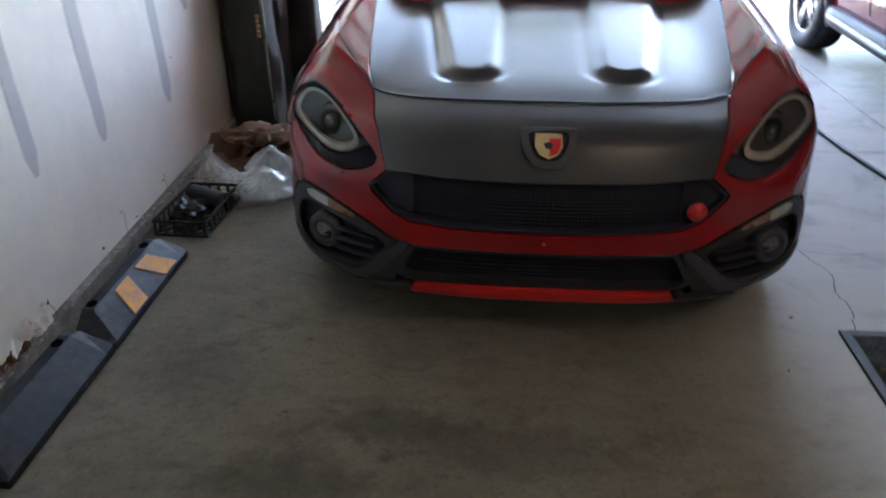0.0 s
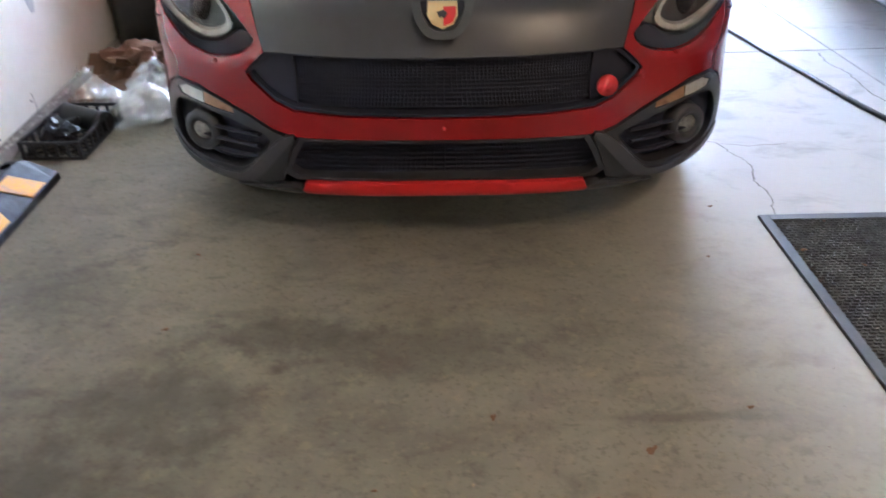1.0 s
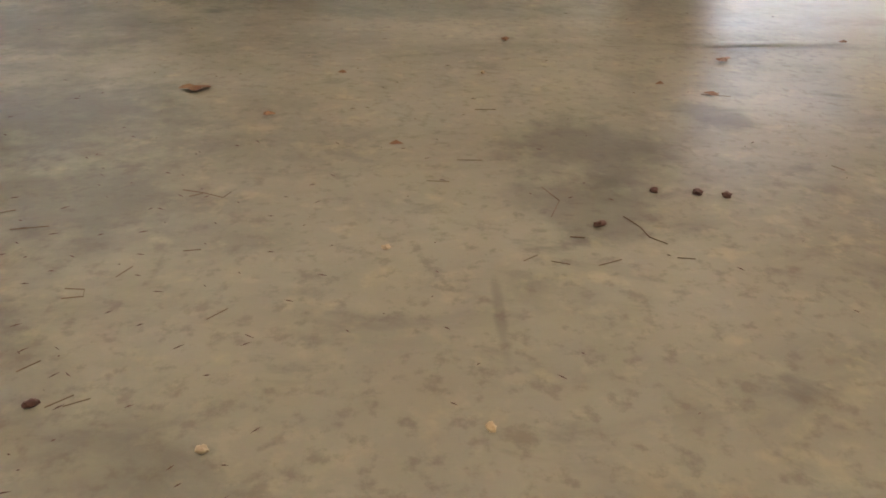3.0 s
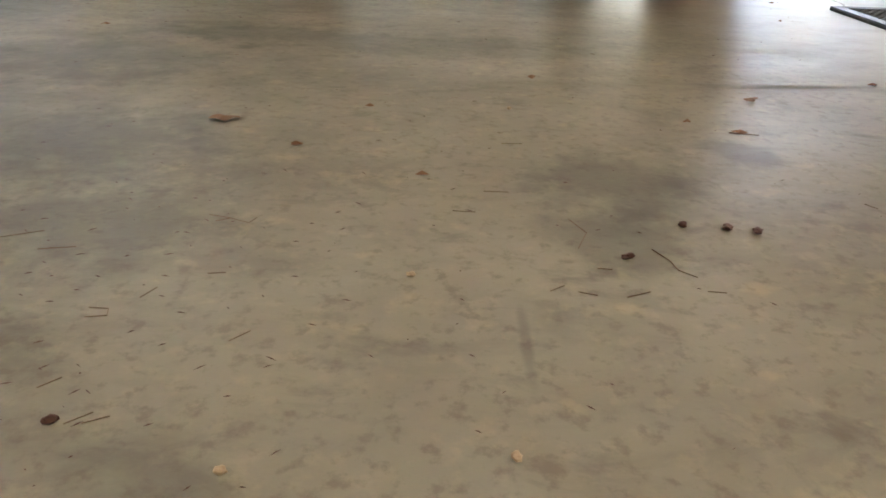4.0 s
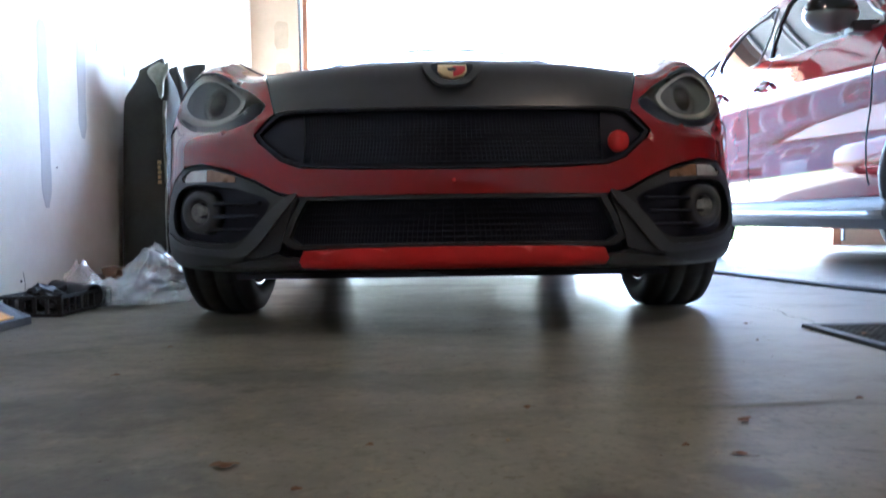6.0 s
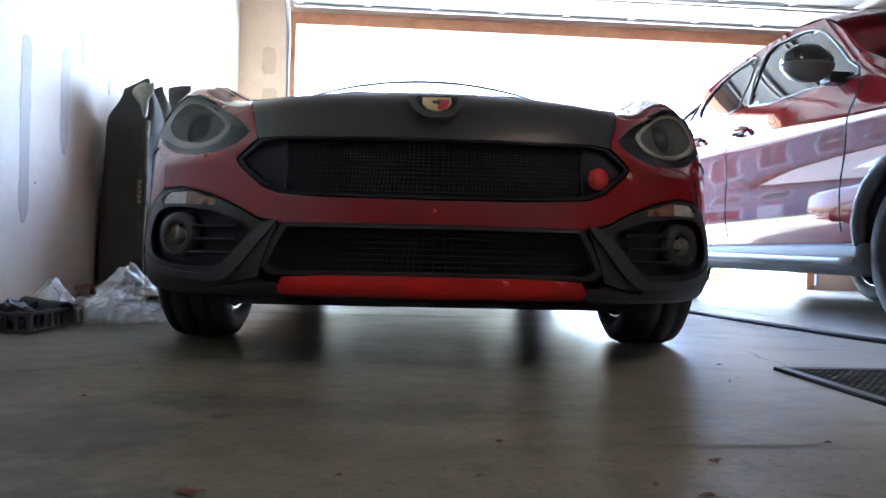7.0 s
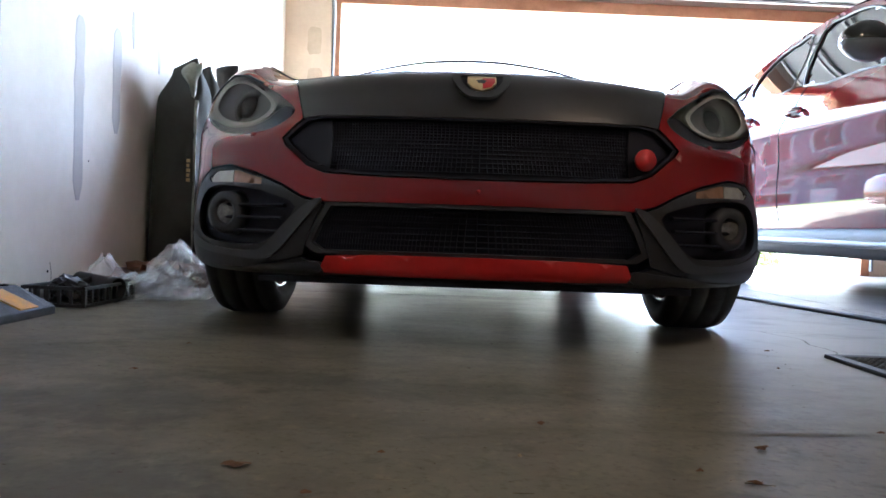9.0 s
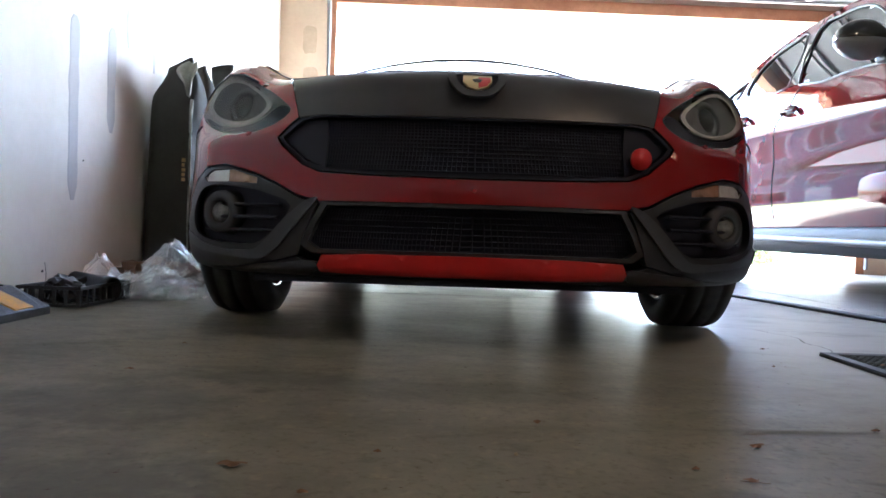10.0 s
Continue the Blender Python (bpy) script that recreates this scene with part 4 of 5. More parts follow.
FRONT_WIN = [(1.54, 1.165), (2.05, 1.20), (2.68, 1.243), (2.80, 1.60), (2.62, 1.635), (2.40, 1.625), (2.20, 1.575), (2.02, 1.48), (1.85, 1.375), (1.70, 1.275)]
REAR_WIN = [(2.84, 1.26), (3.2, 1.285), (3.46, 1.305), (3.55, 1.38), (3.50, 1.50), (3.32, 1.585), (3.1, 1.612), (2.93, 1.612)]
QUARTER_WIN = [(3.68, 1.335), (3.92, 1.355), (3.82, 1.41), (3.64, 1.45)]
# glossy black pillar between the windows
wins = [rounded(w, 2) if len(w) > 4 else w for w in (FRONT_WIN, REAR_WIN, QUARTER_WIN)]
xm = SUV_X + SUV_W / 2


def far_flank(y, z, out=0.0):
    x, y, z = flank(y, z, out)
    return (2 * xm - x, y, z)


flank_ob = part("flank", panel(lower, flank, 0.05, wins, 0.02, 1.0, off_suv_wheel), M_SUVRED, suv, "glossy burgundy side panels", True)
part("flank", panel(lower, far_flank, 0.08, wins, 0.02, 1.0, off_suv_wheel), M_SUVRED, suv, smooth=True)
# roof, bonnet and ends
rows = []
for i in range(47):
    y = 0.08 + (4.62 - 0.08) * i / 46
    x0 = flank(y, top_line(y))[0]
    rows.append([(x0 + (2 * (xm - x0)) * q / 16, y, top_line(y) + 0.075 * (1 - abs(q / 8 - 1) ** 3.0)) for q in range(17)])
bm = bmesh.new()
vs = [[bm.verts.new(p) for p in r] for r in rows]
for a, b in zip(vs, vs[1:]):
    for q in range(16):
        bm.faces.new((a[q], a[q + 1], b[q + 1], b[q]))
part("roof", bm, M_SUVRED, suv, "burgundy roof and bonnet", True)
for yy, tag in ((0.08, "nose"), (4.62, "tailgate")):
    x0 = flank(yy, 0.6)[0]
    part(tag, boxes((x0 + 0.02, yy - 0.03, 0.38, 2 * xm - x0 - 0.02, yy + 0.05, top_line(yy) + 0.03), bevel=0.03), M_SUVRED, suv, smooth=False)
part("underbody", boxes((SUV_X + 0.2, 0.3, 0.24, SUV_X + SUV_W - 0.2, 4.45, 0.30)), M_MESH, suv)
# windscreen sheet
bm = bmesh.new()
vs = []
for i in range(9):
    y = 1.46 + 0.70 * i / 8
    x0 = flank(y, top_line(y))[0] + 0.075
    vs.append([bm.verts.new((x0 + 2 * (xm - x0) * q / 16, y - 0.006, top_line(y) + 0.008 + 0.075 * (1 - abs(q / 8 - 1) ** 3.0))) for q in range(17)])
for a, b in zip(vs, vs[1:]):
    for q in range(16):
        bm.faces.new((a[q], a[q + 1], b[q + 1], b[q]))
part("windscreen", bm, M_TINT, suv, "dark windscreen", True)
for w, nm in zip(wins, ("door_window", "door_window", "quarter_window")):
    part(nm, panel(w, flank, 0.05, (), 0, 1.0, None, -0.006), M_TINT, suv, "dark tinted window glass", True)
    part("window_trim", tube([flank(y, z, 0.004) for y, z in densify(w, 0.06, 1.0)], 0.0065, 6, True), M_SILVER, suv, "thin silver window trim", True)
    part(nm, panel(w, far_flank, 0.08, (), 0, 1.0, None, -0.006), M_TINT, suv, smooth=True)
# door seams
for line in ([(1.56, 0.44), (1.545, 0.75), (1.50, 1.05), (1.49, 1.12)], [(2.80, 0.44), (2.815, 0.7), (2.84, 1.0), (2.72, 1.12), (2.63, 1.24)], [(3.30, 0.72), (3.52, 1.0), (3.60, 1.28)]):
    part("door_seam", tube([flank(y, z, -0.0005) for y, z in rounded(line, 5, False)], 0.0045, 5), M_MESH, suv, "dark door gap")
# sill cladding with a silver strip
sill = []
for i in range(25):
    y = 1.34 + (3.37 - 1.34) * i / 24
    x = flank(y, 0.42)[0]
    sill.append([(x - 0.010, y, 0.388), (x - 0.028, y, 0.372), (x - 0.034, y, 0.31), (x - 0.01, y, 0.265), (x + 0.05, y, 0.238), (x + 0.12, y, 0.238), (x + 0.12, y, 0.388)])
part("sill_cladding", loft(sill), M_CLAD, suv, "grey plastic sill cladding", True)
part("sill_cladding", loft([[(2 * xm - x, y, z) for x, y, z in s] for s in sill]), M_CLAD, suv)
part("sill_strip", tube([(flank(y, 0.42)[0] - 0.030, y, 0.318 - 0.012 * (2.4 - y)) for y in (1.42 + 1.9 * i / 20 for i in range(21))], 0.022, 8, flat=0.9), M_SILVER, suv, "silver strip on the sill", True)
for fx, sgn in ((lambda x: x, -1), (lambda x: 2 * xm - x, 1)):
    for wy in SUV_WHEELS:
        arc = []
        for i in range(33):
            t = math.radians(-14 + 208 * i / 32)
            y, z = wy + 0.425 * math.cos(t), 0.35 + 0.425 * math.sin(t)
            arc.append((fx(flank(y, z)[0] - 0.004), y, z))
        part("arch_cladding", tube(arc, 0.036, 8), M_CLAD, suv, "grey wheel arch cladding", True)
        wheel("wheel", fx(SUV_X + 0.12), wy, 0.352, 0.225, 0.238, suv, 5, sgn)
        liner = [[(fx(SUV_X + x), wy + r * math.cos(t), 0.35 + r * math.sin(t)) for x, r in ((0.03, 0.408), (0.30, 0.408), (0.30, 0.42), (0.03, 0.42))] for t in (math.radians(-8 + 196 * i / 20) for i in range(21))]
        part("wheel_well", loft(liner), M_MESH, suv, "dark wheel arch liner", True)
# door handles
for y0, z0 in ((2.68, 1.085), (3.42, 1.13)):
    x0 = flank(y0, z0)[0]
    h = part("door_handle", tube([(x0 - 0.01, y0 - 0.09, z0), (x0 - 0.045, y0 - 0.065, z0 + 0.004), (x0 - 0.05, y0 + 0.03, z0 + 0.006), (x0 - 0.04, y0 + 0.075, z0 + 0.006), (x0 - 0.006, y0 + 0.095, z0)], 0.017, 8), M_CHROME, suv, "chrome-trimmed door handle", True)
    part("handle_cup", moved(disc(0.05, 0.008, 24, 0.002), pose(x0 - 0.002, y0 - 0.01, z0, 0, 90, 0) @ Matrix.Diagonal((0.7, 1.3, 1, 1))), M_MESH, h, smooth=True)
# door mirror: dark shell over a silver-grey lower half
mx, my, mz = 1.81, 1.68, 1.25
secs = []
for i in range(11):
    t = i / 10
    r = math.sin(math.pi * (0.08 + 0.86 * t)) ** 0.6
    secs.append([(mx + 0.13 * (t - 0.5) * 2 * 0.9, my + 0.075 * r * math.cos(a) * (1.15 if math.cos(a) > 0 else 0.85), mz + 0.095 * r * math.sin(a)) for a in (2 * math.pi * k / 20 for k in range(20))])
mirror = part("door_mirror", loft(secs), M_GLOSSBLACK, suv, "gloss black and silver door mirror", True)
under = []
for i in range(11):
    t = i / 10
    r = math.sin(math.pi * (0.08 + 0.86 * t)) ** 0.6 * 1.03
    under.append([(mx + 0.13 * (t - 0.5) * 1.84, my + 0.075 * r * math.cos(a) * (1.15 if math.cos(a) > 0 else 0.85), mz - 0.002 + 0.094 * r * math.sin(a)) for a in (math.pi + math.pi * k / 12 for k in range(13))])
part("mirror_cover", loft(under), M_CAP, mirror, "silver lower mirror cover", True)
part("mirror_foot", boxes((mx + 0.08, my - 0.05, mz - 0.10, flank(my, 1.16)[0] + 0.02, my + 0.04, mz - 0.045), bevel=0.012), M_BLACK, mirror)
part("pillar_trim", panel([(2.70, 1.25), (2.825, 1.258), (2.915, 1.608), (2.815, 1.60)], flank, 0.05, (), 0.0, 1.0, None, 0.004), M_GLOSSBLACK, suv, "gloss black pillar trim", True)


# ---- overhead door, lamp and the street outside ----
ground = structure("ground", boxes((-400, ROOM_F + 0.15, -0.3, 400, 800, -0.02)), material("dry_ground", (0.30, 0.28, 0.2), 0.95, second=(0.22, 0.24, 0.12), scale=0.4, bump=0.3, bump_scale=20), "dry ground of the street")
drive = structure("pavement", boxes((-0.6, ROOM_F + 0.152, -0.2, 7.2, ROOM_F + 8.0, -0.012)), material("driveway_concrete", (0.45, 0.43, 0.39), 0.8, second=(0.37, 0.355, 0.325), scale=1.5, bump=0.15, bump_scale=60), "pale concrete driveway in the sun")
road = structure("road", boxes((-400, ROOM_F + 10.0, -0.2, 400, ROOM_F + 17.0, -0.015)), material("asphalt", (0.07, 0.07, 0.07), 0.9, second=(0.05, 0.05, 0.05), scale=2, bump=0.4, bump_scale=80), "grey asphalt street")
M_GRASS = material("lawn", (0.10, 0.16, 0.04), 0.9, second=(0.16, 0.17, 0.06), scale=3, bump=0.5, bump_scale=90)
for x0, x1, y0, y1 in ((-30, -1.0, 5.6, 9.9), (-30, 40, 17.2, 26)):
    g = link("lawn", boxes((x0, y0, -0.2, x1, y1, 0.0)), M_GRASS)
    g.matrix_world = ROOM
    tagged(g, "green lawn beside the street", "lawn", kind="stuff")

M_SIDING = material("grey_siding", (0.12, 0.14, 0.17), 0.8, second=(0.10, 0.115, 0.14), scale=2)
M_TRIM = material("white_trim", (0.8, 0.8, 0.78), 0.6, second=(0.7, 0.7, 0.68), scale=3)
M_ROOFING = material("roof_shingle", (0.09, 0.085, 0.08), 0.9, second=(0.06, 0.058, 0.055), scale=6, bump=0.4)


def house(m, label, mat):
    h = holder("house", m, label, "house", "houses across the street")
    part("wall", boxes((-5, 0, 0, 5, 8, 5.6)), mat, h)
    for i in range(22):
        part("siding_board", boxes((-5.0, -0.025, 0.25 * i, 5.0, 0.002, 0.25 * i + 0.235)), mat, h)
    bm = bmesh.new()
    a = [bm.verts.new(p) for p in ((-5.5, -0.5, 5.5), (5.5, -0.5, 5.5), (5.5, 8.5, 5.5), (-5.5, 8.5, 5.5), (-5.5, 4, 8.0), (5.5, 4, 8.0))]
    for f in ((0, 1, 5, 4), (2, 3, 4, 5), (0, 4, 3), (1, 2, 5), (3, 2, 1, 0)):
        bm.faces.new([a[i] for i in f])
    part("roof", bm, M_ROOFING, h)
    for x, z, w, hh in ((-3.2, 3.7, 1.1, 1.3), (-1.2, 3.7, 1.1, 1.3), (1.2, 3.7, 1.1, 1.3), (3.2, 3.7, 1.1, 1.3), (-3.2, 1.2, 1.1, 1.4), (-1.2, 1.2, 1.1, 1.4), (3.2, 1.2, 1.6, 1.4)):
        win = part("window", boxes((x - w / 2 - 0.12, -0.09, z - hh / 2 - 0.12, x + w / 2 + 0.12, -0.03, z + hh / 2 + 0.12)), M_STILE, h)
        part("pane", boxes((x - w / 2, -0.10, z - hh / 2, x - 0.03, -0.085, z + hh / 2)), M_TINT, win)
        part("pane", boxes((x + 0.03, -0.10, z - hh / 2, x + w / 2, -0.085, z + hh / 2)), M_TINT, win)
    part("door", boxes((0.7, -0.08, 0.0, 1.7, -0.03, 2.1)), M_STILE, h)
    return h


first = house(ROOM @ pose(-9.0, 28.0, 0, 0, 0, 6), "two-storey blue-grey house with white window trim", M_SIDING)
copy_thing(first, ROOM @ pose(-22.5, 29.0, 0, 0, 0, 8))

# sectional door, open on its rails under the ceiling
gdoor = holder("garage_door", ROOM, "pale sectional garage door, open under the ceiling", "garage door")
for i in range(4):
    v1 = ROOM_F - 0.13 - 0.61 * i
    z = 2.645 + 0.006 * i
    sec = part("door_section", boxes((DOOR_L - 0.02, v1 - 0.60, z, DOOR_R + 0.02, v1, z + 0.045), bevel=0.006), M_DOORW, gdoor, "grey steel door section")
    for k in range(9):
        u = DOOR_L + 0.02 + (DOOR_R - DOOR_L - 0.1) * k / 8
        part("stile", boxes((u, v1 - 0.58, z - 0.012, u + 0.06, v1 - 0.02, z - 0.001)), M_STILE, sec)
    for vv in (v1 - 0.585, v1 - 0.055):
        part("rail", boxes((DOOR_L, vv, z - 0.03, DOOR_R, vv + 0.04, z - 0.013), bevel=0.004), M_STILE, sec)
for u in (DOOR_L - 0.06, DOOR_R + 0.06):
    pts = [(u, ROOM_F - 0.09, 0.05), (u, ROOM_F - 0.09, 2.33)] + [(u, ROOM_F - 0.09 - 0.35 * (1 - math.cos(t)), 2.33 + 0.35 * math.sin(t)) for t in (math.pi / 2 * k / 8 for k in range(1, 9))] + [(u, ROOM_F - 3.0, 2.70)]
    part("track", tube(pts, 0.022, 6), M_SILVER, gdoor, "galvanised door track")
part("spring_shaft", tube([(DOOR_L - 0.05, ROOM_F - 0.08, 2.80), (DOOR_R + 0.05, ROOM_F - 0.08, 2.80)], 0.03, 10), M_DKGREY, gdoor, "torsion spring shaft")

# warm strip lamp on the ceiling behind the camera
lamp = holder("ceiling_lamp", pose(1.45, -2.1, ROOM_H), "long warm strip lamp on the garage ceiling", "ceiling lamp")
part("tray", boxes((-0.075, -0.62, -0.045, 0.075, 0.62, 0.0), bevel=0.008), M_TRIM, lamp, "white metal tray")
glow = bpy.data.materials.new("warm_diffuser")
glow.use_nodes = True
gb = glow.node_tree.nodes["Principled BSDF"]
gb.inputs["Emission Color"].default_value, gb.inputs["Emission Strength"].default_value = (1.0, 0.67, 0.41, 1), TUBE
part("diffuser", boxes((-0.05, -0.60, -0.075, 0.05, 0.60, -0.046), bevel=0.01), glow, lamp, "warm glowing diffuser", True)
for y in (-0.61, 0.61):
    part("end_cap", boxes((-0.055, y - 0.008, -0.08, 0.055, y + 0.008, -0.046)), M_TRIM, lamp)

# low shrub beside the drive
shrub = holder("shrub", pose(3.75, 7.6, -0.02), "low green shrub beside the driveway", "shrub")
part("stem", tube([(0, 0, 0), (0.03, 0.02, 0.15), (0.02, 0.05, 0.3)], 0.012, 6), M_KRAFT, shrub)
verts, faces = [], []
for _ in range(700):
    d = Vector((random.gauss(0, 1), random.gauss(0, 1), abs(random.gauss(0, 0.8)))).normalized() * random.uniform(0.12, 0.38)
    c = Vector((d.x, d.y, 0.03 + d.z * 0.9))
    a, b = Vector((random.gauss(0, 1), random.gauss(0, 1), random.gauss(0, 1))).normalized() * 0.035, Vector((random.gauss(0, 1), random.gauss(0, 1), random.gauss(0, 1))).normalized() * 0.018
    k = len(verts)
    verts += [tuple(c - a), tuple(c + b), tuple(c + a), tuple(c - b)]
    faces.append((k, k + 1, k + 2, k + 3))
me = bpy.data.meshes.new("crown")
me.from_pydata(verts, [], faces)
me.materials.append(M_GRASS)
crown = new("crown", me)
crown.parent = shrub
tagged(crown, kind="stuff")


# ---- along the left wall ----
# vertical bands of joint compound over the studs
for v, w, z0, z1 in ((0.19, 0.034, 0.48, 1.6), (0.63, 0.042, 0.43, 1.7), (1.235, 0.043, 0.38, 1.135), (1.60, 0.044, 0.70, 1.18), (1.775, 0.020, 1.13, 1.31), (2.12, 0.025, 1.08, 1.25), (3.4, 0.05, 0.6, 2.8)):
    bm = bmesh.new()
    n = 30
    rows = []
    for i in range(n + 1):
        z = z0 + (z1 - z0) * i / n
        k = min(1.0, 0.35 + (z - z0) / 0.10, 0.4 + (z1 - z) / 0.05) * (1 + 0.22 * noise.noise((v * 9, z * 11, 3)))
        a = noise.noise((v * 3, z * 3, 1)) * 0.010
        rows.append([bm.verts.new(p) for p in ((0.0, v - w * k + a, z), (0.0018, v - w * k * 0.8 + a, z), (0.0018, v + w * k * 0.8 + a, z), (0.0, v + w * k + a, z))])
    for a, b in zip(rows, rows[1:]):
        for q in range(3):
            bm.faces.new((a[q], a[q + 1], b[q + 1], b[q]))
    part("joint_band", bm, M_TAPE, wall_west, "grey band of joint compound")
# nail holes and a torn patch low on the drywall
for v, z, r in ((1.01, 0.10, 0.005), (0.435, 0.085, 0.006), (0.72, 0.07, 0.004), (0.05, 0.10, 0.005), (1.33, 0.55, 0.003)):
    part("nail_hole", moved(disc(r, 0.003, 12), pose(0.001, v, z, 0, 90, 0)), M_MESH, wall_west, "small dark nail hole")
for k in range(14):
    v, z = -0.28 + 0.30 * random.random(), 0.05 + 0.07 * random.random()
    bm = bmesh.new()
    pts = [(0.004 + 0.02 * random.random(), v + r * math.cos(a), z + r * math.sin(a)) for a, r in ((2 * math.pi * q / 7, random.uniform(0.012, 0.035)) for q in range(7))]
    f = bm.faces.new([bm.verts.new(p) for p in pts])
    bmesh.ops.triangulate(bm, faces=[f])
    part("paper_flake", bm, M_KRAFT if k % 4 == 0 else M_WALL, wall_west, "torn drywall paper")
# crumbled plaster along the footing strip
verts, faces = [], []
for _ in range(260):
    v, u, z = random.uniform(-0.9, 1.25), random.uniform(0.001, 0.034), 0.0445
    r = random.uniform(0.003, 0.012)
    k = len(verts)
    for q in range(5):
        a = 2 * math.pi * q / 5 + random.uniform(-0.4, 0.4)
        verts.append((u + 0.7 * r * math.cos(a), v + r * math.sin(a), z))
    verts.append((u, v, z + r * random.uniform(0.3, 0.9)))
    faces += [(k + q, k + (q + 1) % 5, k + 5) for q in range(5)]
me = bpy.data.meshes.new("plaster_crumbs")
me.from_pydata(verts, [], faces)
me.materials.append(material("crumbled_plaster", (0.5, 0.48, 0.45), 0.9, second=(0.12, 0.11, 0.10), scale=30))
crumbs = new("plaster_crumbs", me)
crumbs.matrix_world = ROOM
tagged(crumbs, "crumbled grey plaster along the wall foot", "rubble", kind="stuff")
# patches on the bare front wall
for u0, u1, z0, z1 in ((0.22, 0.36, 1.98, 2.26), (0.22, 0.38, 1.55, 1.86), (0.24, 0.38, 0.9, 1.3)):
    o = [(math.copysign(abs(math.cos(a)) ** 0.5, math.cos(a)) * random.uniform(0.88, 1.06), math.copysign(abs(math.sin(a)) ** 0.5, math.sin(a)) * random.uniform(0.92, 1.04)) for a in (2 * math.pi * q / 16 for q in range(16))]
    bm = bmesh.new()
    bm.faces.new([bm.verts.new(((u0 + u1) / 2 + (u1 - u0) / 2 * x, ROOM_F - 0.003, (z0 + z1) / 2 + (z1 - z0) / 2 * y)) for x, y in rounded(o, 3)])
    part("plaster_patch", bm, M_PATCH, wall_north, "smeared joint compound patch")


# thin bent wires that stick out of the wall's foot
for line in ([(0.012, 0.604, 0.045), (0.016, 0.602, 0.10), (0.020, 0.598, 0.145), (0.024, 0.582, 0.165), (0.022, 0.564, 0.160)], [(0.010, 1.015, 0.045), (0.014, 1.012, 0.09), (0.012, 1.004, 0.135)],
             [(0.012, 0.06, 0.045), (0.022, 0.045, 0.075), (0.020, 0.030, 0.11), (0.014, 0.035, 0.125)], [(0.010, -0.03, 0.045), (0.020, -0.048, 0.07), (0.018, -0.07, 0.078)]):
    wire = link("wire", tube(rounded(line, 4, False), 0.0009, 6), M_CABLE, None, True)
    wire.matrix_world = ROOM
    tagged(wire, "thin bent dark wire sticking out of the wall foot", "wire", "wires along the wall")


def wheel_stop(m, stripes, label, length=0.56):
    """A rubber kerb with a steep back, a long sloped front and slanted ends."""
    st = holder("wheel_stop", m, label, "wheel stop", "rubber wheel stops")
    L, W, H = length, 0.150, 0.092
    prof = [(0.0, 0.0), (0.0, 0.026), (-0.098, H), (-0.137, H), (-W, 0.03), (-W, 0.0)]

    def sec(y, k):
        return [(x, y, min(z, 0.028) + max(0, z - 0.028) * k) for x, z in prof]

    bm = loft([sec(0, 0.1), sec(0.012, 0.14), sec(0.085, 1), sec(L / 2, 1), sec(L - 0.05, 1), sec(L - 0.004, 0.75), sec(L, 0.7)])
    bmesh.ops.bevel(bm, geom=bm.edges[:], offset=0.002, segments=1, affect="EDGES")
    part("block", bm, M_RUBBER, st)
    for y0, lean in stripes:
        pts = [(0.006, y0), (0.006, y0 + 0.095), (0.088, y0 + 0.095 + lean), (0.088, y0 + lean)]
        bm = bmesh.new()
        top, bot = [], []
        for d, y in pts:
            x, z = -d, 0.026 + d / 0.098 * (H - 0.026)
            top.append(bm.verts.new((x + 0.002, y, z + 0.003)))
            bot.append(bm.verts.new((x, y, z - 0.001)))
        bm.faces.new(top)
        for q in range(4):
            bm.faces.new((top[q], top[(q + 1) % 4], bot[(q + 1) % 4], bot[q]))
        part("stripe", bm, M_YELLOW, st, "yellow reflective stripe")
    for y0 in (0.115, L - 0.09):
        part("bolt_hole", moved(disc(0.0165, 0.004, 20), pose(-0.1175, y0, H + 0.001) @ Matrix.Diagonal((1, 1.2, 1, 1))), M_HOLE, st, "dark bolt hole")
    return st


wheel_stop(pose(-1.300, -0.612, 0, 0, 0, 0.8), (), "black rubber wheel stop lying along the wall")
wheel_stop(pose(-1.308, -0.045, 0, 0, 0, 1.2), ((0.155, 0.05), (0.405, -0.05)), "black rubber wheel stop with yellow stripes", 0.592)

# shallow lattice crate
crate = holder("crate", pose(-1.402, 0.868, 0, 0, 0, -1), "shallow black plastic lattice crate on the floor", "crate")
cw, cl, ch = 0.112, 0.185, 0.075
for z in (0.004, ch - 0.012):
    part("rim", boxes((-cw, -cl, z, cw, -cl + 0.008, z + 0.012), (-cw, cl - 0.008, z, cw, cl, z + 0.012), (-cw, -cl + 0.008, z, -cw + 0.008, cl - 0.008, z + 0.012), (cw - 0.008, -cl + 0.008, z, cw, cl - 0.008, z + 0.012), bevel=0.002), M_CRATE, crate)
for i in range(6):
    x = -cw + 0.002 + (2 * cw - 0.018) * i / 5
    for y in (-cl + 0.001, cl - 0.007):
        part("post", boxes((x, y, 0.016, x + 0.012, y + 0.006, ch - 0.012)), M_CRATE, crate)
for i in range(9):
    y = -cl + 0.002 + (2 * cl - 0.018) * i / 8
    for x in (-cw + 0.001, cw - 0.007):
        part("post", boxes((x, y, 0.016, x + 0.006, y + 0.012, ch - 0.012)), M_CRATE, crate)
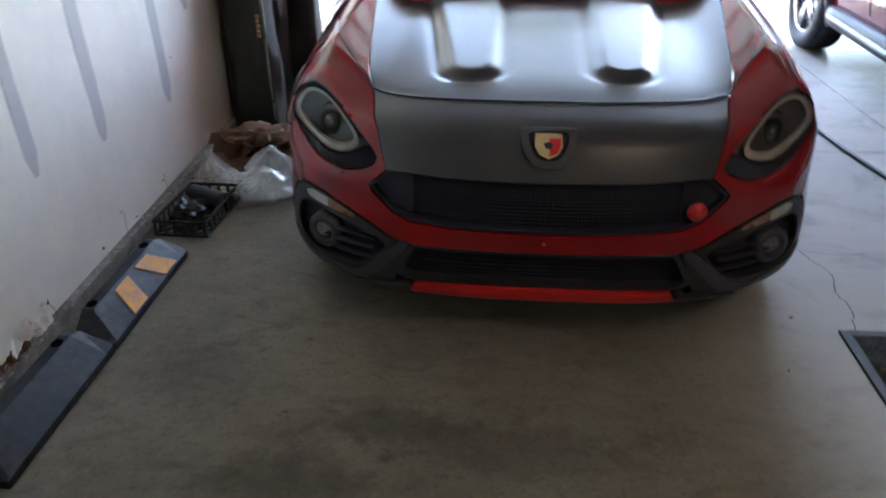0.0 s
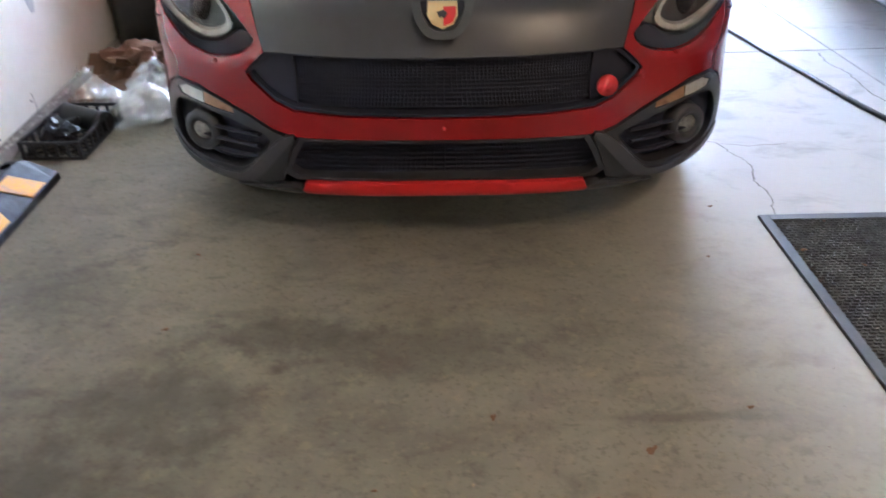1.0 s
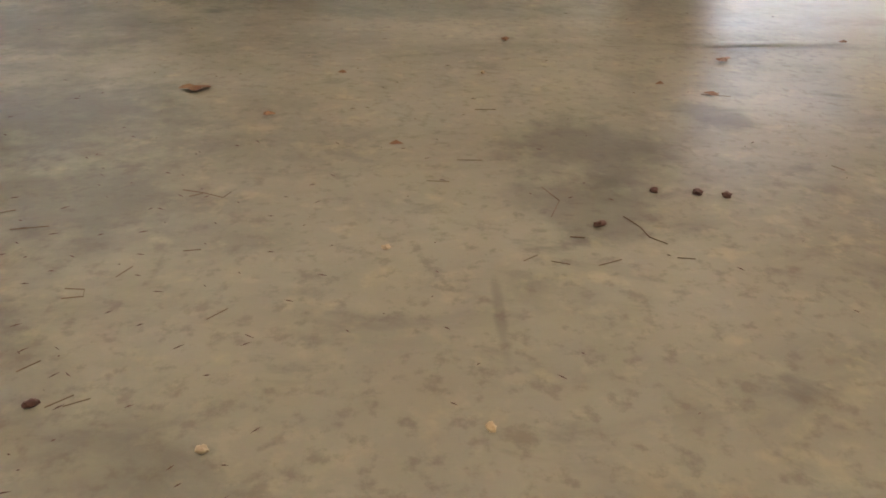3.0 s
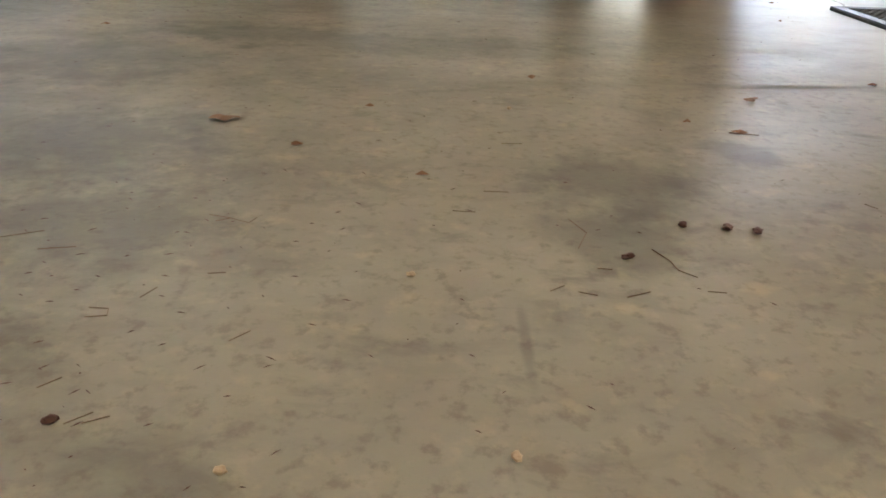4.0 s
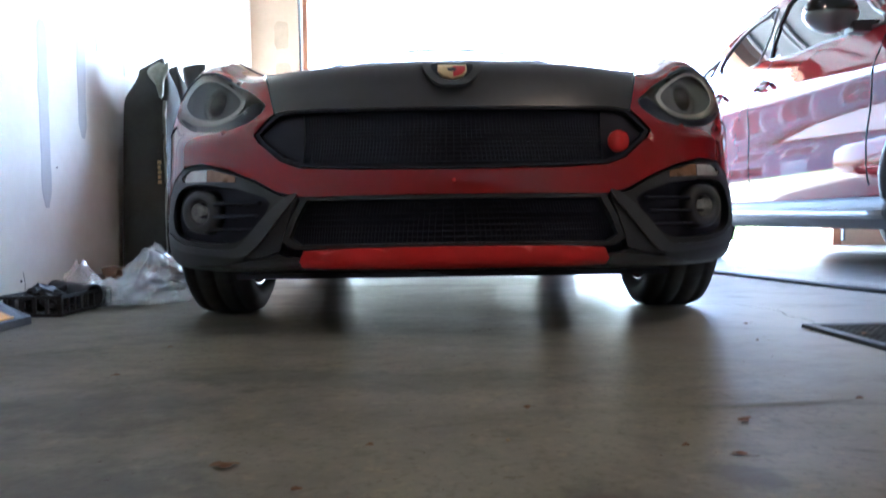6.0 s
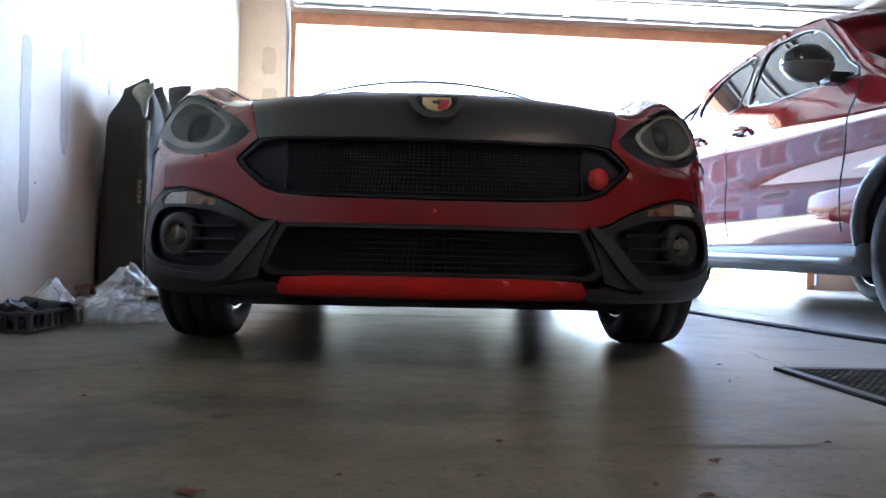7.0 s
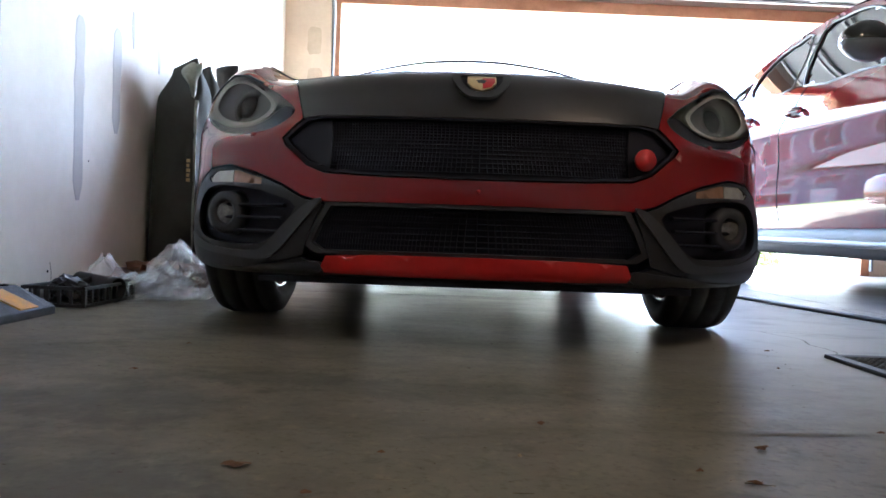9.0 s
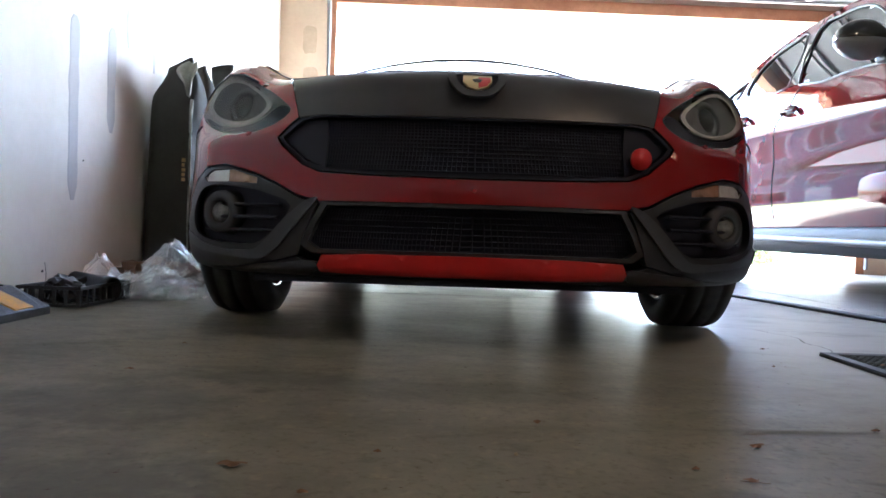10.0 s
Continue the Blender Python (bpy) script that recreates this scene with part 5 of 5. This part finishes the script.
for i in range(-7, 8):
    for d in (1, -1):
        pts = []
        for x in (-cw + 0.004, cw - 0.004):
            y = i * 0.055 + d * x
            pts.append((x, max(-cl + 0.004, min(cl - 0.004, y)), 0.008))
        if abs(pts[0][1] - pts[1][1]) > 0.01:
            if abs(i * 0.055) > cl - cw:
                t = [q for q in (k / 20 for k in range(21)) if abs(i * 0.055 + d * (-cw + 2 * cw * q)) < cl - 0.004]
                if not t:
                    continue
                pts = [(-cw + 0.004 + (2 * cw - 0.008) * q, i * 0.055 + d * (-cw + 2 * cw * q), 0.008) for q in (t[0], t[-1])]
            part("lattice_bar", tube(pts, 0.004, 4), M_CRATE, crate)
pipe = tagged(link("pipe", moved(lathe([(-0.085, 0.037), (-0.085, 0.042), (0.06, 0.042), (0.062, 0.047), (0.095, 0.047), (0.095, 0.040), (-0.085, 0.037)], 36), Matrix.Translation((-1.378, 0.932, 0.058)) @ pose(0, 0, 0, 0, 6, -18)), M_CRATE, smooth=True), "short black plastic pipe lying in a crate", "pipe")


def crumple(name, loc, size, seed, mat, label, category, facets=4, sharp=0.42, fine=0.35, smooth=False):
    """A crushed sheet or sack: a ball pressed flat, with folds."""
    bm = bmesh.new()
    bmesh.ops.create_icosphere(bm, subdivisions=facets, radius=1.0)
    o = Vector((seed * 3.1, seed * 1.7, seed * 0.9))
    for v in bm.verts:
        d = v.co.normalized()
        r = 1 + sharp * (noise.noise(d * 1.6 + o) + 0.55 * abs(noise.noise(d * 3.7 + o)) * 2 - 0.4 + fine * noise.noise(d * 8 + o))
        ridge = abs(noise.noise(d * 5 + o * 2))
        r *= 0.82 + 0.45 * (1 - ridge) ** 3
        v.co = d * r
        v.co = Vector((v.co.x * size[0], v.co.y * size[1], max(-0.92, v.co.z) * size[2]))
    low = min(v.co.z for v in bm.verts)
    for v in bm.verts:
        v.co.z -= low
    ob = link(name, bm, mat, None, smooth)
    ob.matrix_world = pose(*loc)
    return tagged(ob, label, category)


def film_bag(loc, size, seed, label):
    """A thrown-down film bag: slack walls drawn into long radial folds that meet at a twisted peak."""
    bm = bmesh.new()
    rows = []
    n, m = 44, 20
    for i in range(m + 1):
        t = i / m
        ring = []
        for k in range(n):
            a = 2 * math.pi * k / n
            ca, sa = math.cos(a), math.sin(a)
            fold = abs(noise.noise((ca * 2.6 + seed, sa * 2.6, t * 1.3))) + 0.5 * abs(noise.noise((ca * 6, sa * 6 + seed, t * 2.5)))
            crease = abs(noise.noise((ca * 8 + seed * 2, sa * 8, t * 9))) - 0.25
            r = (1 - t ** 2.4) * (0.74 + 0.60 * fold + 0.22 * noise.noise((ca * 3, sa * 3 - seed, t * 6)) + 0.16 * crease) + 0.12 * t * (0.6 + fold)
            lift = 0.30 * noise.noise((ca * 1.4, sa * 1.4, seed + t)) + 0.10 * crease
            off = Vector((0.25 * t * math.sin(seed), 0.2 * t * math.cos(seed * 2), 0))
            ring.append(bm.verts.new((size[0] * (r * ca + off.x), size[1] * (r * sa + off.y), max(0.001, size[2] * (t * (1 + lift) + 0.10 * fold * t)))))
        rows.append(ring)
    for a, b in zip(rows, rows[1:]):
        for k in range(n):
            bm.faces.new((a[k], a[(k + 1) % n], b[(k + 1) % n], b[k]))
    bm.faces.new(rows[-1])
    ob = link("plastic_bag", bm, M_FILM, None, False)
    ob.matrix_world = pose(*loc)
    return tagged(ob, label, "plastic bag")


film_bag((-1.225, 1.11, 0.001, 0, 0, 20), (0.135, 0.15, 0.125), 2.0, "low crumpled clear plastic bag on the floor")
crumple("liner_bag", (-1.422, 0.816, 0.013, 0, 0, 30), (0.066, 0.078, 0.046), 21, M_BINBAG, "crushed black plastic bag lying in the crate", "plastic bag", 3, 0.4)
film_bag((-1.175, 1.16, 0.001, 0, 0, 65), (0.125, 0.15, 0.20), 11.0, "large crumpled clear plastic bag on the floor")
film_bag((-1.455, 1.20, 0.001, 0, 0, -15), (0.07, 0.10, 0.145), 5.0, "small crumpled clear plastic bag by the wall")
film_bag((-1.33, 1.13, 0.001, 0, 0, 40), (0.08, 0.12, 0.09), 9.0, "flat crumpled clear plastic film")
crumple("kraft_paper", (-1.43, 1.60, 0.001, 0, 0, 12), (0.12, 0.12, 0.07), 12, M_KRAFT, "crumpled brown kraft paper against the wall", "paper", 3, 0.5)
crumple("kraft_paper", (-1.28, 1.66, 0.001, 0, 0, 70), (0.09, 0.10, 0.06), 15, M_KRAFT, "crumpled sheet of brown wrapping paper", "paper", 3, 0.55)
box_ob = holder("cardboard_box", pose(-1.50, 1.40, 0, 0, 0, 6), "flattened brown cardboard box on the floor", "cardboard box")
part("base", boxes((-0.13, -0.15, 0.0, 0.13, 0.15, 0.012), bevel=0.002), M_KRAFT, box_ob)
part("flap", moved(boxes((-0.13, 0, 0, 0.13, 0.12, 0.005)), pose(0, 0.15, 0.012, 35, 0, 0)), M_KRAFT, box_ob)
part("flap", moved(boxes((0, -0.15, 0, 0.09, 0.15, 0.005)), pose(0.13, 0, 0.010, 0, -28, 0)), M_KRAFT, box_ob)


def tall_bag(m, w, d, h, lean, label, printed=False, seed=0.0):
    """A tall soft bag: filled at the foot, slack and folded at the top."""
    b = holder("bag", m, label, "bag", "tall bags against the wall")
    secs, n = [], 36
    for i in range(n + 1):
        t = i / n
        z = h * t
        kx = 1.0 - 0.12 * t - (0.42 * smooth_step(0.86, 1.0, t))
        ky = 1.0 - 0.10 * t - (0.72 * smooth_step(0.80, 1.0, t))
        ring = []
        for k in range(40):
            a = 2 * math.pi * k / 40
            c, s = math.cos(a), math.sin(a)
            x = math.copysign(abs(c) ** 0.42, c) * w / 2 * kx
            y = math.copysign(abs(s) ** 0.42, s) * d / 2 * ky
            f = 0.020 * noise.noise((x * 7 + seed, y * 7, z * 2.2)) + 0.007 * noise.noise((x * 22, y * 22 + seed, z * 7))
            ring.append((x * (1 + f * 4) + lean * t * t + f, y * (1 + f * 3) - f, max(0.0, z + (0.13 * (x / w + 0.15) * smooth_step(0.8, 1, t) + 0.012 * noise.noise((x * 9, y * 9, seed + 4)) * t))))
        secs.append(ring)
    part("sack", loft(secs), M_OLIVE, b, smooth=True)
    if printed:
        # pale bound edge down the front corner and a turned-down flap at the top
        edge = [secs[i][35] for i in range(2, n - 5)]
        part("bound_edge", tube([(x + 0.004, y - 0.004, z) for x, y, z in edge], 0.007, 6, taper=[0.5 + 0.9 * q / len(edge) for q in range(len(edge))]), M_OLIVELT, b, "pale bound edge", True)
        bm = bmesh.new()
        peak = Vector((w * 0.27, -d * 0.12, h + 0.025))
        rows = []
        for i in range(13):
            t = i / 12
            left, right = -0.012 - 0.055 * math.sin(math.pi * min(1.0, t * 1.5)) * (1 - t) + 0.03 * t * t, 0.012 + 0.05 * math.sin(math.pi * min(0.75, 0.2 + t)) - 0.012 * t * t
            rows.append([bm.verts.new(peak + Vector((left + (right - left) * q / 6, -0.075 * math.sin(min(1.0, t * 1.6) * math.pi / 2) + 0.010 * math.sin(q * 1.9 + 3 * t), -0.185 * t + 0.006 * math.sin(q * 1.3)))) for q in range(7)])
        for a, c in zip(rows, rows[1:]):
            for q in range(6):
                bm.faces.new((a[q], a[q + 1], c[q + 1], c[q]))
        flap = part("flap", bm, M_OLIVELT, b, "pale folded flap", True)
        mod = flap.modifiers.new("thick", "SOLIDIFY")
        mod.thickness = 0.004
    if printed:
        for i, hh in enumerate((0.016, 0.012, 0.016, 0.014, 0.016)):
            z = 0.62 - 0.024 * i
            part("print_bar", boxes((w * 0.30, -d / 2 - 0.012, z - 0.017, w * 0.30 + hh, -d / 2 - 0.004, z)), M_PRINT, b, "faded gold print")
    return b


tall_bag(pose(-1.487, 1.99, 0, 0, 0, 2), 0.255, 0.22, 1.09, 0.02, "tall dark olive canvas bag with gold print, standing by the wall", True, 1.0)
tall_bag(pose(-1.535, 2.32, 0, 0, 0, -4), 0.27, 0.22, 1.13, 0.03, "tall dark canvas bag with a slumped top", False, 7.0)
third = tall_bag(pose(-1.39, 2.58, 0, 0, 0, 5), 0.25, 0.24, 1.06, 0.0, "dark canvas bag with two open spouts at its top", False, 13.0)
for sx, sz, sr in ((-0.050, 1.225, 0.066), (0.062, 1.19, 0.05)):
    spout = [[(sx + r * math.cos(a), 0.6 * r * math.sin(a), z + 0.012 * math.cos(a)) for a in (2 * math.pi * k / 24 for k in range(24))]
             for z, r in ((0.96, sr * 0.75), (1.06, sr * 0.72), (1.11, sr * 0.78), (sz - 0.05, sr * 0.98), (sz, sr), (sz - 0.006, sr * 0.88), (sz - 0.06, sr * 0.8))]
    part("spout", loft(spout), M_OLIVE, third, "open canvas spout", True)

# ---- on the floor to the right ----
mat_ob = holder("floor_mat", pose(0.955, 0.232, 0, 0, 0, 1.0), "black ribbed floor mat with a grey rubber border", "mat")
MW, ML = 0.80, 1.25
part("backing", boxes((0.0, -ML, 0.0, MW, 0.0, 0.006)), M_MAT, mat_ob)
bm = boxes((0.0, -ML, 0.0061, 0.030, 0.0, 0.011), (MW - 0.03, -ML, 0.0061, MW, 0.0, 0.011), (0.0301, -0.03, 0.0061, MW - 0.0301, 0.0, 0.011), (0.0301, -ML, 0.0061, MW - 0.0301, -ML + 0.03, 0.011), bevel=0.002)
part("border", bm, M_MATEDGE, mat_ob, "grey rubber border")
verts, faces = [], []
nx, ny = 34, 92
for i in range(nx):
    for j in range(ny):
        x = 0.036 + (MW - 0.072) * (i + 0.5 * (j % 2) * 0.9) / nx
        y = -0.036 - (ML - 0.072) * j / ny
        k = len(verts)
        hx, hy, h = 0.0085, 0.0038, 0.0105 + random.uniform(-0.001, 0.001)
        verts += [(x - hx, y - hy, 0.0058), (x + hx, y - hy, 0.0058), (x + hx, y + hy, 0.0058), (x - hx, y + hy, 0.0058), (x - hx * 0.8, y - hy * 0.6, h), (x + hx * 0.8, y - hy * 0.6, h), (x + hx * 0.8, y + hy * 0.6, h), (x - hx * 0.8, y + hy * 0.6, h)]
        faces += [(k + 4, k + 5, k + 6, k + 7), (k, k + 1, k + 5, k + 4), (k + 1, k + 2, k + 6, k + 5), (k + 2, k + 3, k + 7, k + 6), (k + 3, k, k + 4, k + 7)]
me = bpy.data.meshes.new("rib")
me.from_pydata(verts, [], faces)
me.materials.append(M_MAT)
ribs = new("rib", me)
ribs.parent = mat_ob
tagged(ribs, "rows of short carpet ribs", kind="stuff")

hose_pts = rounded([(1.05, 3.4), (1.30, 2.7), (1.47, 2.12), (1.535, 1.75), (1.60, 1.42), (1.655, 1.13), (1.72, 0.88), (1.80, 0.66), (1.95, 0.4), (2.3, 0.05)], 8, False)
hose = tagged(link("hose", tube([(x, y, 0.0105) for x, y in hose_pts], 0.0105, 10), M_CABLE, smooth=True), "black rubber hose lying across the floor", "hose")


# ---- litter on the floor ----
def leaf(x, y, size, rz, seed, z=0.0005, label="small curled dry brown leaf on the concrete"):
    bm = bmesh.new()
    pts = []
    for k in range(16):
        a = 2 * math.pi * k / 16
        r = size * (0.55 + 0.45 * abs(math.cos(a * 1.5 + seed)) + 0.18 * noise.noise((math.cos(a) * 2, math.sin(a) * 2, seed)))
        pts.append((r * math.cos(a), 0.55 * r * math.sin(a), 0.002 + 0.25 * size * abs(noise.noise((math.cos(a), math.sin(a), seed * 2))) ))
    c = bm.verts.new((0, 0, 0.006))
    vs = [bm.verts.new(p) for p in pts]
    for k in range(16):
        bm.faces.new((c, vs[k], vs[(k + 1) % 16]))
    ob = link("dry_leaf", bm, M_LEAF)
    ob.matrix_world = pose(x, y, z, 0, 0, rz)
    return tagged(ob, label, "leaf", "litter on the floor")


for x, y, s, r in ((-0.317, -0.852, 0.022, 10), (0.414, -0.682, 0.017, 40), (0.342, -0.84, 0.012, -20), (-0.211, -0.939, 0.008, 0), (-0.062, -1.021, 0.008, 4), (0.285, -0.80, 0.008, 30), (-0.14, -0.776, 0.007, 0),
                   (0.655, -0.565, 0.010, 20), (0.83, 0.30, 0.010, 15), (-0.70, -0.28, 0.011, 30), (-0.71, 0.057, 0.010, -35), (0.74, 0.019, 0.008, 50), (0.099, -0.587, 0.012, 80)):
    leaf(x, y, s, r, x * 9 + y * 5)
for x, y, s, r in ((1.01, 0.031, 0.013, 20), (1.144, -0.048, 0.008, -40), (1.134, 0.186, 0.006, 70)):
    leaf(x, y, s, r, x * 7 + y * 3, 0.0112, "scrap of pale dry leaf lying on the floor mat")


def lump(name, x, y, size, mat, label, category, seed):
    bm = bmesh.new()
    bmesh.ops.create_icosphere(bm, subdivisions=2, radius=1)
    for v in bm.verts:
        v.co *= 1 + 0.5 * noise.noise(v.co * 1.8 + Vector((seed, seed, 0)))
        v.co = Vector((v.co.x * size[0], v.co.y * size[1], v.co.z * size[2]))
    lo = min(v.co.z for v in bm.verts)
    for v in bm.verts:
        v.co.z -= lo
    ob = link(name, bm, mat)
    ob.matrix_world = pose(x, y, 0, 0, 0, seed * 50)
    return tagged(ob, label, category, "litter on the floor")


for i, (x, y) in enumerate(((0.186, -1.128), (0.227, -1.132), (0.253, -1.138))):
    lump("dirt_clod", x, y, (0.0048, 0.0042, 0.0032), M_DARKBIT, "dark reddish-brown clod of dirt", "dirt", i + 1.3)
lump("dirt_clod", 0.12, -1.196, (0.007, 0.0035, 0.0025), M_DARKBIT, "dark elongated scrap of dirt", "dirt", 4.2)
lump("dirt_clod", -0.264, -1.424, (0.005, 0.003, 0.0025), M_DARKBIT, "small dark scrap of dirt", "dirt", 7.7)
for i, (x, y) in enumerate(((0.004, -1.443), (-0.156, -1.46), (-0.064, -1.239), (0.05, -0.764))):
    lump("pebble", x, y, (0.004, 0.003, 0.0022), M_PEBBLE, "small pale pebble on the floor", "pebble", i + 2.1)


def straw(points, r, mat=None):
    ob = link("straw", tube([(x, y, r + 0.0008 * (i % 2)) for i, (x, y) in enumerate(points)], r, 5), mat or M_STRAW)
    return tagged(ob, "thin dry bit of straw", "straw", "litter on the floor")


for line in ([(-0.255, -1.135), (-0.235, -1.142), (-0.215, -1.150)], [(-0.235, -1.142), (-0.245, -1.150)], [(-0.215, -1.150), (-0.210, -1.140)], [(0.105, -1.262), (0.125, -1.254)], [(0.068, -1.256), (0.082, -1.262)], [(0.046, -1.256), (0.058, -1.248)],
             [(0.145, -1.178), (0.155, -1.20), (0.158, -1.215), (0.170, -1.228)], [(-0.264, -1.284), (-0.256, -1.270)], [(-0.295, -1.300), (-0.280, -1.302), (-0.278, -1.310), (-0.292, -1.314)], [(-0.225, -1.245), (-0.211, -1.244)], [(-0.184, -1.337), (-0.172, -1.325)],
             [(0.002, -1.058), (0.027, -1.060)], [(-0.030, -1.109), (-0.008, -1.112)], [(0.030, -0.907), (0.055, -0.908)], [(-0.43, -1.20), (-0.385, -1.180)], [(-0.375, -1.213), (-0.345, -1.208)], [(0.09, -1.216), (0.102, -1.219)], [(0.172, -1.249), (0.186, -1.252)],
             [(-0.287, -1.393), (-0.276, -1.383)], [(-0.256, -1.425), (-0.243, -1.415)], [(-0.246, -1.424), (-0.232, -1.418)], [(0.393, -1.06), (0.40, -1.073)], [(0.33, -0.835), (0.365, -0.845)], [(0.08, -1.12), (0.092, -1.15), (0.08, -1.18)]):
    straw(line, 0.00042)

verts, faces = [], []
for _ in range(420):
    x, y = random.uniform(-1.25, 0.9), random.uniform(-1.65, 0.4)
    if random.random() < 0.5:
        x, y = random.gauss(-0.35, 0.22), random.gauss(-1.25, 0.2)
    a, ln, w = random.uniform(-0.9, 0.9), random.uniform(0.0008, 0.005), random.uniform(0.0002, 0.0006)
    k = len(verts)
    dx, dy = math.cos(a) * ln, math.sin(a) * ln
    nx_, ny_ = -math.sin(a) * w, math.cos(a) * w
    verts += [(x - dx, y - dy, 0.0003), (x + nx_, y + ny_, 0.0003), (x + dx, y + dy, 0.0003), (x - nx_, y - ny_, 0.0003), (x, y, 0.001)]
    faces += [(k, k + 1, k + 4), (k + 1, k + 2, k + 4), (k + 2, k + 3, k + 4), (k + 3, k, k + 4)]
me = bpy.data.meshes.new("floor_grit")
me.from_pydata(verts, [], faces)
me.materials.append(M_DARKBIT)
tagged(new("floor_grit", me), "scattered dark grit and chaff on the concrete", "grit", kind="stuff")
